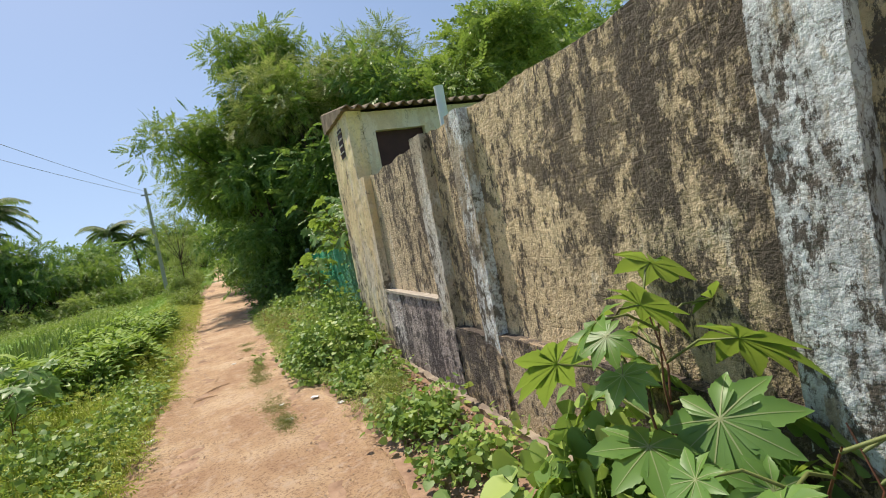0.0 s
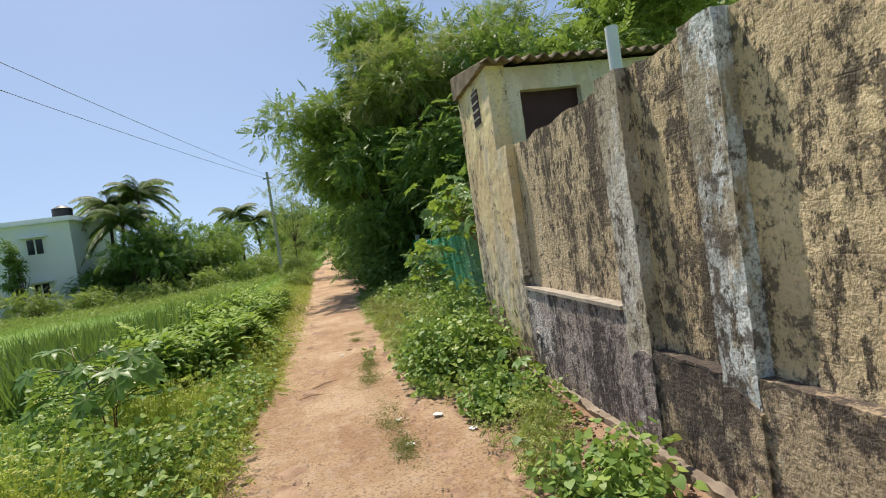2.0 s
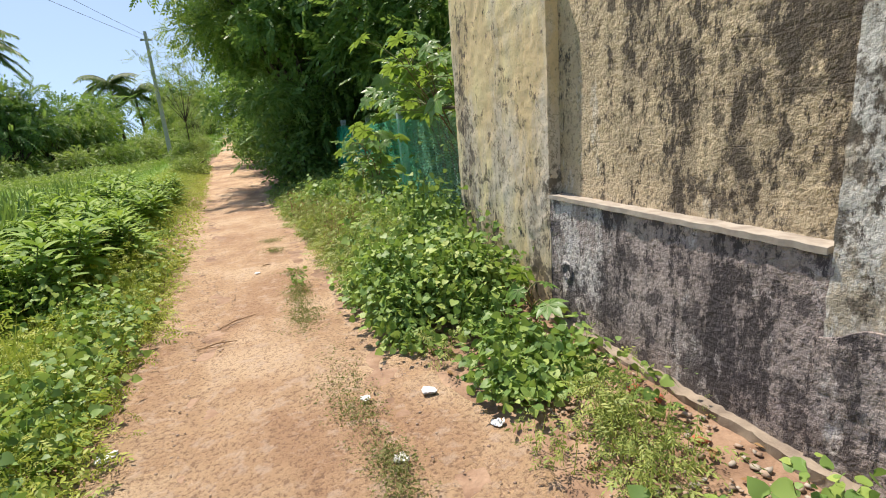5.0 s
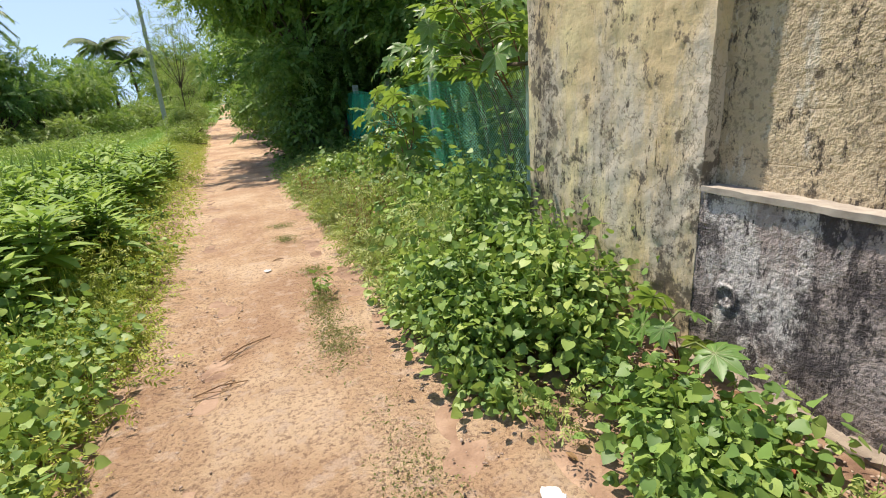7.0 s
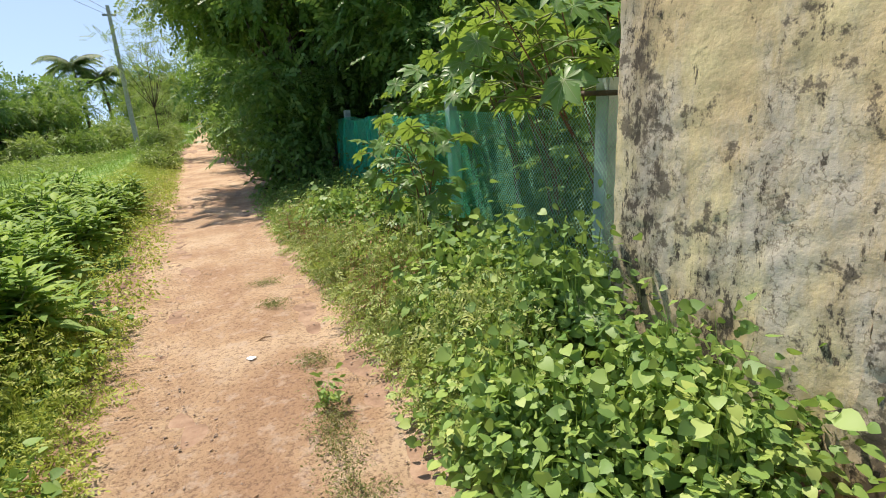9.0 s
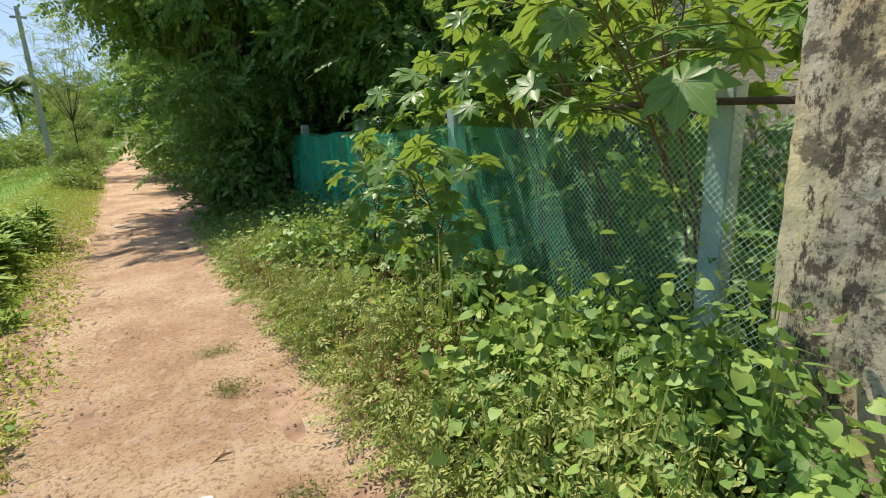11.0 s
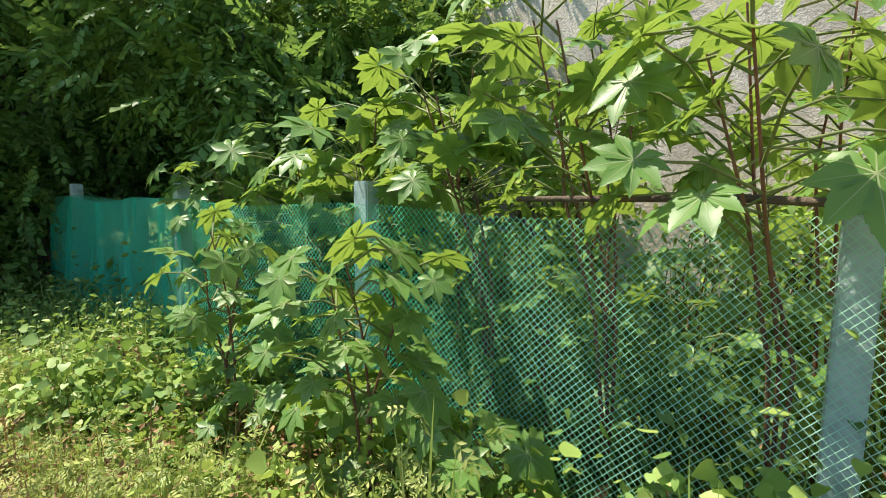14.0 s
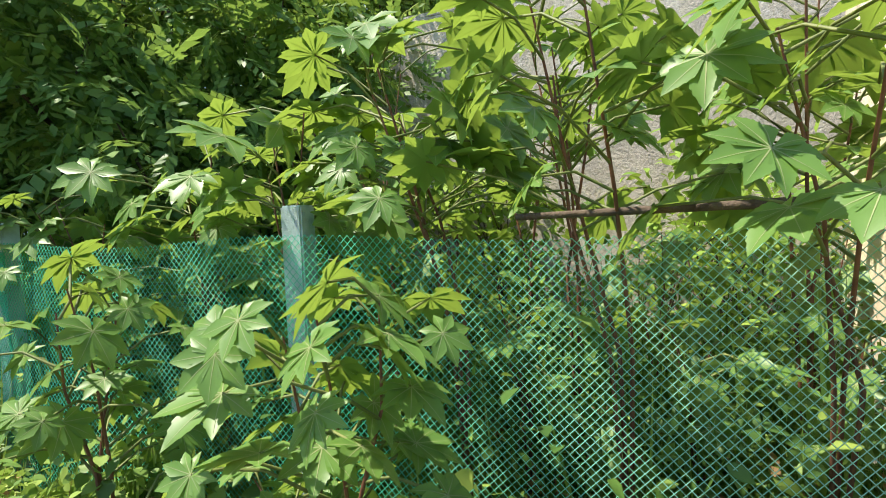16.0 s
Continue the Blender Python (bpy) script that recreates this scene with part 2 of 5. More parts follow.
# Castor shade put into the colours: the low stops are darker than open leaves.
L_UNDER_SHADED = leaf_material("shade-darkened undergrowth leaf", [(0.0, (0.045, 0.11, 0.03)), (0.6, (0.10, 0.20, 0.045)), (0.85, (0.30, 0.42, 0.09)), (1.0, (0.50, 0.60, 0.12))], 0.5, 0.38)
L_LIME = leaf_material("lime creeper leaf", [(0.0, (0.17, 0.27, 0.05)), (0.5, (0.32, 0.44, 0.09)), (1.0, (0.55, 0.58, 0.14))], gloss=0.4)
L_SHRUB = leaf_material("shrub leaf", [(0.0, (0.11, 0.21, 0.04)), (0.5, (0.25, 0.39, 0.06)), (1.0, (0.45, 0.56, 0.09))], 0.62)
L_CASTOR = leaf_material("castor leaf", [(0.0, (0.09, 0.20, 0.05)), (0.5, (0.18, 0.33, 0.075)), (1.0, (0.34, 0.49, 0.11))], 0.42, 0.42, (0.42, 0.52, 0.05), 0.45)
L_TREE = leaf_material("tree leaf", [(0.0, (0.08, 0.155, 0.03)), (0.5, (0.18, 0.29, 0.055)), (1.0, (0.40, 0.49, 0.09))])
L_FEATHER = leaf_material("feathery leaf", [(0.0, (0.15, 0.22, 0.05)), (0.5, (0.28, 0.36, 0.085)), (1.0, (0.46, 0.50, 0.15))])
L_OLIVE = leaf_material("olive feathery leaf", [(0.0, (0.20, 0.23, 0.08)), (0.5, (0.37, 0.40, 0.15)), (1.0, (0.52, 0.53, 0.24))])
L_DARKTREE = leaf_material("dark tree leaf", [(0.0, (0.06, 0.14, 0.035)), (0.5, (0.13, 0.25, 0.06)), (1.0, (0.27, 0.40, 0.10))], 0.45, 0.4)
L_GRASS = leaf_material("grass blade", [(0.0, (0.109, 0.213, 0.031)), (0.5, (0.186, 0.327, 0.044)), (1.0, (0.310, 0.426, 0.075))])
L_REED = leaf_material("reed blade", [(0.0, (0.085, 0.156, 0.037)), (0.5, (0.139, 0.241, 0.056)), (1.0, (0.232, 0.327, 0.088))])
L_PALM = leaf_material("palm leaflet", [(0.0, (0.052, 0.111, 0.033)), (0.6, (0.104, 0.182, 0.052)), (1.0, (0.312, 0.286, 0.104))])
L_DRY = leaf_material("dry leaf", [(0.0, (0.16, 0.09, 0.04)), (0.5, (0.30, 0.18, 0.08)), (1.0, (0.42, 0.30, 0.15))], 0.8, 0.15, (0.4, 0.25, 0.08))

# red earth of the lane
M_ROAD, nt, b = material("red earth", 0.95)
fine = noise_node(nt, 45, 6, 0.75)
big = noise_node(nt, 1.1, 5, 0.6)
col = ramp(nt, big, [(0.38, (0.41, 0.25, 0.14)), (0.5, (0.50, 0.33, 0.19)), (0.62, (0.60, 0.43, 0.27))])
col = mixed(nt, ramp(nt, fine, [(0.42, grey(0.7)), (0.49, grey(0))]), col, (0.20, 0.115, 0.07))
col = mixed(nt, ramp(nt, noise_node(nt, 9, 6, 0.7), [(0.53, grey(0)), (0.62, grey(0.6))]), col, (0.55, 0.41, 0.30))
nt.links.new(col, b.inputs["Base Color"])
bump(nt, b, maths(nt, 'ADD', maths(nt, 'MULTIPLY', fine, 1.3), noise_node(nt, 11, 8, 0.75)), 0.9, 0.022)

# earth and turf of the open ground
M_GROUND, nt, b = material("turf", 0.95)
turf = ramp(nt, noise_node(nt, 0.35, 6, 0.65), [(0.35, (0.13, 0.23, 0.04)), (0.5, (0.18, 0.31, 0.05)), (0.65, (0.27, 0.36, 0.08))])
turf = mixed(nt, ramp(nt, noise_node(nt, 24, 5, 0.7), [(0.35, grey(0.6)), (0.6, grey(0))]), turf, (0.09, 0.16, 0.03))
turf = mixed(nt, ramp(nt, noise_node(nt, 0.6, 5, 0.6), [(0.60, grey(0)), (0.72, grey(0.6))]), turf, (0.30, 0.20, 0.12))
nt.links.new(turf, b.inputs["Base Color"])
bump(nt, b, noise_node(nt, 30, 5, 0.7), 0.8, 0.03)

M_SOIL = plain("verge soil", [(0.3, (0.16, 0.09, 0.055)), (0.5, (0.30, 0.19, 0.12)), (0.7, (0.44, 0.30, 0.20))], 5, 0.95, bump_d=0.02)

# net: plastic strands, paler towards the fence's near end
M_NET, nt, b = material("green plastic strand", 0.6)
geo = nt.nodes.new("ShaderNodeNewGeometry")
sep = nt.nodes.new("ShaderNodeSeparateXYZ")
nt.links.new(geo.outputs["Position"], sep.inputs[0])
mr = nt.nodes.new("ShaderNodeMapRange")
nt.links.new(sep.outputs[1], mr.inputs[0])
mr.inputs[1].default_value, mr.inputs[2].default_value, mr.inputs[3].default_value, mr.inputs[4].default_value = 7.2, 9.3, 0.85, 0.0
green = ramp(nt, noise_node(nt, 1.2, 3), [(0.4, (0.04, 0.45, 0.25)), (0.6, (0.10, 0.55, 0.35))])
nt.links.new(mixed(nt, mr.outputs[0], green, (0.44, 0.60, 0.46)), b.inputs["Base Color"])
M_SHADE, nt, b = material("shade cloth", 0.6)
nt.links.new(ramp(nt, noise_node(nt, 2.5, 4), [(0.3, (0.02, 0.52, 0.33)), (0.7, (0.04, 0.64, 0.44))]), b.inputs["Base Color"])
tr = nt.nodes.new("ShaderNodeBsdfTransparent")
tl = nt.nodes.new("ShaderNodeBsdfTranslucent")
tl.inputs[0].default_value = (0.03, 0.75, 0.43, 1)
m1 = nt.nodes.new("ShaderNodeMixShader")
m1.inputs[0].default_value = 0.45
nt.links.new(b.outputs[0], m1.inputs[1])
nt.links.new(tl.outputs[0], m1.inputs[2])
m2 = nt.nodes.new("ShaderNodeMixShader")
weave = ramp(nt, noise_node(nt, 160, 2, 0.5), [(0.40, grey(0.12)), (0.6, grey(0.55))])
nt.links.new(weave, m2.inputs[0])
nt.links.new(m1.outputs[0], m2.inputs[1])
nt.links.new(tr.outputs[0], m2.inputs[2])
nt.links.new(m2.outputs[0], nt.nodes["Material Output"].inputs[0])


# ---- mesh helpers ----
def vnoise(p, seed=0):
    """Smooth value noise in -1..1 at an array of points."""
    p = np.asarray(p, float)
    i = np.floor(p).astype(np.int64)
    f = p - i
    f = f * f * (3 - 2 * f)
    out = np.zeros(len(p))
    for dx in (0, 1):
        for dy in (0, 1):
            for dz in (0, 1):
                h = (i[:, 0] + dx) * 374761393 + (i[:, 1] + dy) * 668265263 + (i[:, 2] + dz) * 2147483647 + seed * 144665
                h = (h ^ (h >> 13)) * 1274126177
                h = ((h ^ (h >> 16)) & 0xFFFF) / 32767.5 - 1
                w = (f[:, 0] if dx else 1 - f[:, 0]) * (f[:, 1] if dy else 1 - f[:, 1]) * (f[:, 2] if dz else 1 - f[:, 2])
                out += h * w
    return out


def fractal(p, scale, octaves=3, seed=0):
    p = np.asarray(p, float) * scale
    q = p.reshape(-1, 3)
    return sum(vnoise(q * 2 ** k, seed + k) * 0.5 ** k for k in range(octaves)).reshape(p.shape[:-1])


def raw_mesh(name, verts, faces, smooth=False):
    """A mesh from arrays; faces: an (n, k) array or a list of such arrays."""
    verts = np.asarray(verts, float)
    groups = [np.asarray(g) for g in (faces if isinstance(faces, list) else [faces]) if len(g)]
    me = bpy.data.meshes.new(name)
    me.vertices.add(len(verts))
    me.vertices.foreach_set("co", verts.ravel())
    loops = np.concatenate([g.ravel() for g in groups])
    sizes = np.concatenate([np.full(len(g), g.shape[1]) for g in groups])
    me.loops.add(len(loops))
    me.loops.foreach_set("vertex_index", loops.astype(np.int32))
    me.polygons.add(len(sizes))
    me.polygons.foreach_set("loop_start", np.r_[0, np.cumsum(sizes)[:-1]].astype(np.int32))
    if smooth:
        me.polygons.foreach_set("use_smooth", np.ones(len(sizes), bool))
    me.update(calc_edges=True)
    return me


def put(name, me, mat, parent=None, label=""):
    if mat and not me.materials:
        me.materials.append(mat)
    ob = new(name, me)
    ob.parent = parent
    if label:
        ob["label"] = label
    return ob


def part(name, bm, mat, parent=None, label="", smooth=False):
    me = bpy.data.meshes.new(name)
    bm.to_mesh(me)
    bm.free()
    if smooth:
        for p in me.polygons:
            p.use_smooth = True
    return put(name, me, mat, parent, label)


def thing(name, label, category, at=(0, 0, 0), group="", turn=0):
    ob = new(name)
    ob.matrix_basis = pose(*at, 0, 0, turn)
    ob.empty_display_size = 0.1
    return tagged(ob, label, category, group)


def box_bm(x0, x1, y0, y1, z0, z1, bevel=0.0):
    bm = bmesh.new()
    bmesh.ops.create_cube(bm, size=1)
    for v in bm.verts:
        v.co = ((x0 + x1) / 2 + v.co.x * (x1 - x0), (y0 + y1) / 2 + v.co.y * (y1 - y0), (z0 + z1) / 2 + v.co.z * (z1 - z0))
    if bevel:
        bmesh.ops.bevel(bm, geom=bm.edges[:], offset=bevel, segments=2, affect='EDGES')
    return bm


def rough_box(name, x0, x1, y0, y1, z0, z1, mat, step=0.03, amp=0.008, parent=None, top=None, seed=0):
    """A box of plaster with uneven faces and worn edges. top: a function of y for the uneven upper edge."""
    V, F, n = [], [], 0
    lo, hi = np.array([x0, y0, z0]), np.array([x1, y1, z1])
    for ax in range(3):
        a, c = [k for k in range(3) if k != ax]
        na, nc = (max(1, int(round((hi[k] - lo[k]) / step))) for k in (a, c))
        ga, gc = np.meshgrid(np.linspace(lo[a], hi[a], na + 1), np.linspace(lo[c], hi[c], nc + 1), indexing="ij")
        for side in (0, 1):
            p = np.zeros((ga.size, 3))
            p[:, a], p[:, c], p[:, ax] = ga.ravel(), gc.ravel(), (lo, hi)[side][ax]
            idx = np.arange(ga.size).reshape(na + 1, nc + 1) + n
            q = np.stack([idx[:-1, :-1], idx[1:, :-1], idx[1:, 1:], idx[:-1, 1:]], -1).reshape(-1, 4)
            flip = (side == 1) ^ (ax == 1)
            F.append(q if flip else q[:, ::-1])
            V.append(p)
            n += len(p)
    p = np.concatenate(V)
    if top is not None:
        p[:, 2] = z0 + (p[:, 2] - z0) * (top(p[:, 1]) - z0) / (z1 - z0)
    d = np.stack([fractal(p, 20, 3, seed + 11), fractal(p, 20, 3, seed + 23), fractal(p, 20, 3, seed + 37)], 1)
    big = fractal(p, 1.7, 2, seed + 5)
    p = p + d * amp
    p[:, 0] += big * amp * 0.35
    me = raw_mesh(name, p, np.concatenate(F), True)
    return put(name, me, mat, parent)


def tube(points, radii, sides=6, name="tube"):
    """Verts and quads of a tapered tube along points."""
    pts = [Vector(p) for p in points]
    V, F = [], []
    for k, p in enumerate(pts):
        d = (pts[min(k + 1, len(pts) - 1)] - pts[max(k - 1, 0)]).normalized()
        u = d.orthogonal().normalized()
        w = d.cross(u)
        for s in range(sides):
            a = 2 * math.pi * s / sides
            V.append(p + (u * math.cos(a) + w * math.sin(a)) * radii[k])
    for k in range(len(pts) - 1):
        for s in range(sides):
            F.append((k * sides + s, k * sides + (s + 1) % sides, (k + 1) * sides + (s + 1) % sides, (k + 1) * sides + s))
    return V, F


def tubes_mesh(name, runs, sides=6):
    V, F = [], []
    for pts, radii in runs:
        v, f = tube(pts, radii, sides)
        F += [tuple(i + len(V) for i in q) for q in f]
        V += v
    return raw_mesh(name, np.array([tuple(v) for v in V]), np.array(F), True)


# ---- leaves: outlines along +y, one unit long, face up ----
def leaf_strip(profile, fold=0.18, droop=0.25):
    """A leaf with a midrib: rows of (along, half width)."""
    V, F = [], []
    for y, w in profile:
        z = -droop * y * y
        V += [(-w, y, z + fold * w), (0, y, z), (w, y, z + fold * w)]
    for k in range(len(profile) - 1):
        a, c = 3 * k, 3 * k + 3
        F += [(a, a + 1, c + 1), (a, c + 1, c), (a + 1, a + 2, c + 2), (a + 1, c + 2, c + 1)]
    return np.array(V), np.array(F)


HEART = leaf_strip([(0.0, 0.02), (-0.07, 0.33), (0.16, 0.50), (0.45, 0.47), (0.75, 0.26), (1.0, 0.01)], 0.10, 0.15)
OVAL = leaf_strip([(0, 0.02), (0.3, 0.24), (0.65, 0.22), (1.0, 0.01)], 0.25, 0.2)
SMALL = (np.array([(0, 0, 0), (0.24, 0.5, 0.05), (0, 1, -0.1), (-0.24, 0.5, 0.05)]), np.array([(0, 1, 2), (0, 2, 3)]))
BLADE = (np.array([(-0.03, 0, 0), (0.03, 0, 0), (0.025, 0.55, 0.02), (-0.025, 0.55, 0.02), (0, 1, -0.1)]), np.array([(0, 1, 2), (0, 2, 3), (3, 2, 4)]))


def spray(pairs, ln, wide, droop, curl=0.25):
    """A twig with leaflets in pairs along it and one at its end."""
    V, F = [(-0.006, 0, 0), (0.006, 0, 0), (0, 1, -droop)], [(0, 1, 2)]
    for k in range(2 * pairs + 1):
        u = 0.12 + 0.8 * (k // 2) / pairs if k < 2 * pairs else 0.93
        sg = 0 if k == 2 * pairs else (1 if k % 2 else -1)
        d = np.array([sg * 0.8, 0.62 if sg else 1.0, -curl * (1 + 0.3 * math.sin(k * 2.1))])
        d /= np.linalg.norm(d)
        w = np.array([d[1], -d[0], 0.12 * math.sin(k * 1.7)])
        o = np.array([0, u, -droop * u * u])
        q = ln * (1.05 - 0.45 * abs(u - 0.5)) * (1 + 0.12 * math.sin(k * 3.3))
        n = len(V)
        V += [o, o + d * q * 0.5 + w * q * wide, o + d * q + np.array([0, 0, -0.1 * q]), o + d * q * 0.5 - w * q * wide]
        F += [(n, n + 1, n + 2), (n, n + 2, n + 3)]
    return np.array([tuple(v) for v in V]), np.array(F)


SPRAY = spray(5, 0.28, 0.26, 0.35)
HERB = spray(3, 0.40, 0.20, 0.2)
FINE = spray(7, 0.24, 0.13, 0.30)
HANG = spray(5, 0.30, 0.30, 0.5, 0.45)


def palmate(lobes=9, cup=0.25, seed=0):
    """A star-shaped castor leaf: toothed pointed lobes round the stalk's end, folded along each rib.
    Gives verts, triangles and how many of the triangles are blade; the rest are the pale ribs."""
    r = random.Random(seed)
    V, F, ribs = [(0, 0, 0)], [], []
    spans = [radians(a) for a in np.linspace(-148, 148, lobes)]
    rows = []
    for k, a in enumerate(spans):
        ln = (0.58 + 0.42 * math.cos(a / 2) ** 1.4) * r.uniform(0.9, 1.08)
        droop = r.uniform(0.05, 0.27)
        d, s = np.array([math.sin(a), math.cos(a)]), np.array([math.cos(a), -math.sin(a)])
        w = ln * 2.05 / lobes
        outline = [(0.44, 0.86), (0.54, 1.0), (0.57, 0.86), (0.66, 0.84), (0.68, 0.70), (0.77, 0.62), (0.79, 0.48), (0.89, 0.28), (1.0, 0.0)]
        mid, left, right, rib = [], [], [], []
        for u, ww in outline:
            z = cup * 0.25 * u - droop * u * u
            for lst, sgn, up in ((left, -1, 0.06), (mid, 0, 0.0), (right, 1, 0.06)):
                q = d * ln * u + s * sgn * w * ww
                lst.append(len(V))
                V.append((q[0], q[1], z + up * ww))
        for side, flip in ((left, False), (right, True)):
            for n in range(len(outline) - 1):
                f1, f2 = (side[n], mid[n], mid[n + 1]), (side[n], mid[n + 1], side[n + 1])
                for f in (f1, f2):
                    F.append(f[::-1] if flip else f)
            F.append((0, mid[0], side[0]) if not flip else (0, side[0], mid[0]))
        rows.append((left[0], right[0]))
        for u in (0.0, 0.44, 0.66, 0.9):
            z = cup * 0.25 * u - droop * u * u + 0.012
            for sgn in (-1, 1):
                q = d * ln * u + s * sgn * 0.011 * (1 - 0.8 * u)
                rib.append(len(V))
                V.append((q[0], q[1], z))
        for n in range(3):
            p = rib[2 * n:2 * n + 4]
            ribs += [(p[0], p[1], p[3]), (p[0], p[3], p[2])]
    for k in range(lobes - 1):
        F.append((0, rows[k][1], rows[k + 1][0]))
    return np.array(V), np.array(F + ribs), len(F)


def frames(axis, normal):
    """Right, ahead and up for many leaves, as (n, 3, 3) columns."""
    y = axis / np.maximum(np.linalg.norm(axis, axis=1, keepdims=True), 1e-9)
    x = np.cross(y, normal)
    x /= np.maximum(np.linalg.norm(x, axis=1, keepdims=True), 1e-9)
    return np.stack([x, y, np.cross(x, y)], 2)


def strew(template, places, axis, normal, size):
    """Verts and faces of many leaves of one outline."""
    v, f = template
    R = frames(axis, normal)
    P = np.einsum("nij,kj->nki", R, v) * np.asarray(size)[:, None, None] + places[:, None, :]
    Q = f[None] + (np.arange(len(places)) * len(v))[:, None, None]
    return P.reshape(-1, 3), Q.reshape(-1, f.shape[1])


def joined(lots):
    V, F, n = [], [], 0
    for v, f in lots:
        V.append(v)
        F.append(f + n)
        n += len(v)
    return np.concatenate(V), np.concatenate(F)


def leafage(template, centres, spread, count, size, up=0.6, out=0.5, flat=1.0):
    """Leaves round many centres: count to each, spread in metres."""
    c = np.repeat(centres, count, 0)
    off = rng.normal(0, 1, c.shape)
    off *= (rng.random((len(c), 1)) ** 0.42) * 1.7 / np.linalg.norm(off, axis=1, keepdims=True)
    off *= (np.asarray(spread) if np.ndim(spread) else np.full(3, spread))
    off[:, 2] *= flat
    axis = rng.normal(0, 1, c.shape) + off / np.linalg.norm(off + 1e-9, axis=1, keepdims=True) * out * 2
    axis[:, 2] -= 0.25
    normal = rng.normal(0, 0.55, c.shape)
    normal[:, 2] += up * 2
    return strew(template, c + off, axis, normal, size * rng.uniform(0.65, 1.3, len(c)))


# ---- ground and lane ----
LEFT = np.array([(-30, -1.15), (5, -1.15), (10, -1.25), (16, -1.55), (24, -1.92), (30, -2.25), (40, -2.45), (46, -2.2), (90, -2.95)])
RIGHT = np.array([(-30, 0.6), (4.3, 0.44), (5.6, 0.32), (8.2, 0.28), (10.2, 0.18), (11.5, 0.08), (16, -0.05), (24, -0.4), (38, -0.95), (46, -1.45), (90, -2.4)])


def lane_left(y):
    return np.interp(y, LEFT[:, 0], LEFT[:, 1])


def lane_right(y):
    return np.interp(y, RIGHT[:, 0], RIGHT[:, 1])


def height(x, y):
    """The ground's level: lane level, verge a little raised, field a little lower."""
    x, y = np.asarray(x, float), np.asarray(y, float)
    a = np.clip((lane_left(y) - x) / 1.2, 0, 1)
    drop = np.clip((lane_left(y) - x - 1.5) / 3.0, 0, 1)
    p = np.stack([x, y, 0 * x], -1).reshape(-1, 3)
    lump = (fractal(p, 0.8, 2, 3) * 0.03).reshape(x.shape)
    near = np.clip((np.abs(x + 0.4) - 1.1) / 0.8, 0, 1)
    r = np.clip((x - lane_right(y)) / 0.5, 0, 1)
    return 0.05 * a - 0.30 * drop + lump * near + 0.03 * r + rise(x, y)


def rise(x, y):
    """The lane's far end climbs a low bank."""
    a, b2 = np.clip((np.asarray(y, float) - 34) / 36, 0, 1), np.clip((np.asarray(x, float) + 8.5) / 3.5, 0, 1)
    return 1.9 * a * a * (3 - 2 * a) * b2 * b2 * (3 - 2 * b2)


def stops(*runs):
    return np.concatenate([np.arange(a, b, s) for a, b, s in runs])


gx = stops((-1500, -300, 200), (-300, -60, 30), (-60, -12, 3), (-12, -4, 0.5), (-4, 3.01, 0.15), (3, 12, 1), (12, 60, 6), (60, 300, 40), (300, 1501, 200))
gy = stops((-1500, -200, 150), (-200, -20, 20), (-20, -2, 1), (-2, 18, 0.2), (18, 60, 1), (60, 200, 10), (200, 600, 50), (600, 3001, 300))
GX, GY = np.meshgrid(gx, gy, indexing="ij")
GZ = height(GX, GY) - 0.012
idx = np.arange(GX.size).reshape(GX.shape)
quads = np.stack([idx[:-1, :-1], idx[1:, :-1], idx[1:, 1:], idx[:-1, 1:]], -1).reshape(-1, 4)
me = raw_mesh("ground", np.stack([GX, GY, GZ], -1).reshape(-1, 3), quads, True)
me.materials.append(M_GROUND)
me.materials.append(M_SOIL)
cx, cy = GX.ravel()[quads].mean(1), GY.ravel()[quads].mean(1)
wav = fractal(np.stack([cx, cy, 0 * cx], 1), 0.9, 3, 19) * 0.45
me.polygons.foreach_set("material_index", ((cx > lane_left(cy) - 0.45 + wav) & (cx < 1.5) & (cy < 45 + 4 * wav)).astype(np.int32))
tagged(put("ground", me, None), "green turf and bare red soil beside an earth lane", "ground", kind="structure")

ly = stops((-12, 20, 0.06), (20, 85, 0.4))
lu = np.linspace(0, 1, 34)
LY, LU = np.meshgrid(ly, lu, indexing="ij")
edge = fractal(np.stack([LY.ravel(), LU.ravel() * 0, LY.ravel() * 0], 1), 1.5, 3, 9).reshape(LY.shape) * 0.07
lx = lane_left(LY) - 0.12 + (lane_right(LY) - lane_left(LY) + 0.30) * LU + edge
pts = np.stack([lx, LY, 0 * lx], -1).reshape(-1, 3)
lz = fractal(pts, 1.3, 2, 41) * 0.005 + fractal(pts, 7, 4, 47) * 0.007
rut = np.exp(-((LU - 0.25) / 0.12) ** 2) + np.exp(-((LU - 0.80) / 0.10) ** 2)
pts[:, 2] = lz + rise(pts[:, 0], pts[:, 1]) + 0.012 - 0.022 * rut.ravel() - 0.03 * (np.abs(LU.ravel() - 0.5) > 0.47)
idx = np.arange(LY.size).reshape(LY.shape)
quads = np.stack([idx[:-1, :-1], idx[:-1, 1:], idx[1:, 1:], idx[1:, :-1]], -1).reshape(-1, 4)
tagged(put("road", raw_mesh("road", pts, quads, True), M_ROAD), "narrow lane of dry red earth with shallow wheel ruts", "road", kind="structure")

# ---- the wall along the lane ----
FACE = 1.43


def crest(y):
    p = np.stack([y, 0 * y, 0 * y], -1)
    return 2.235 + 0.035 * np.exp(-((y - 3.9) / 0.35) ** 2) + 0.035 * np.exp(-((y - 3.1) / 0.3) ** 2) + fractal(p, 3.5, 3, 61) * 0.018


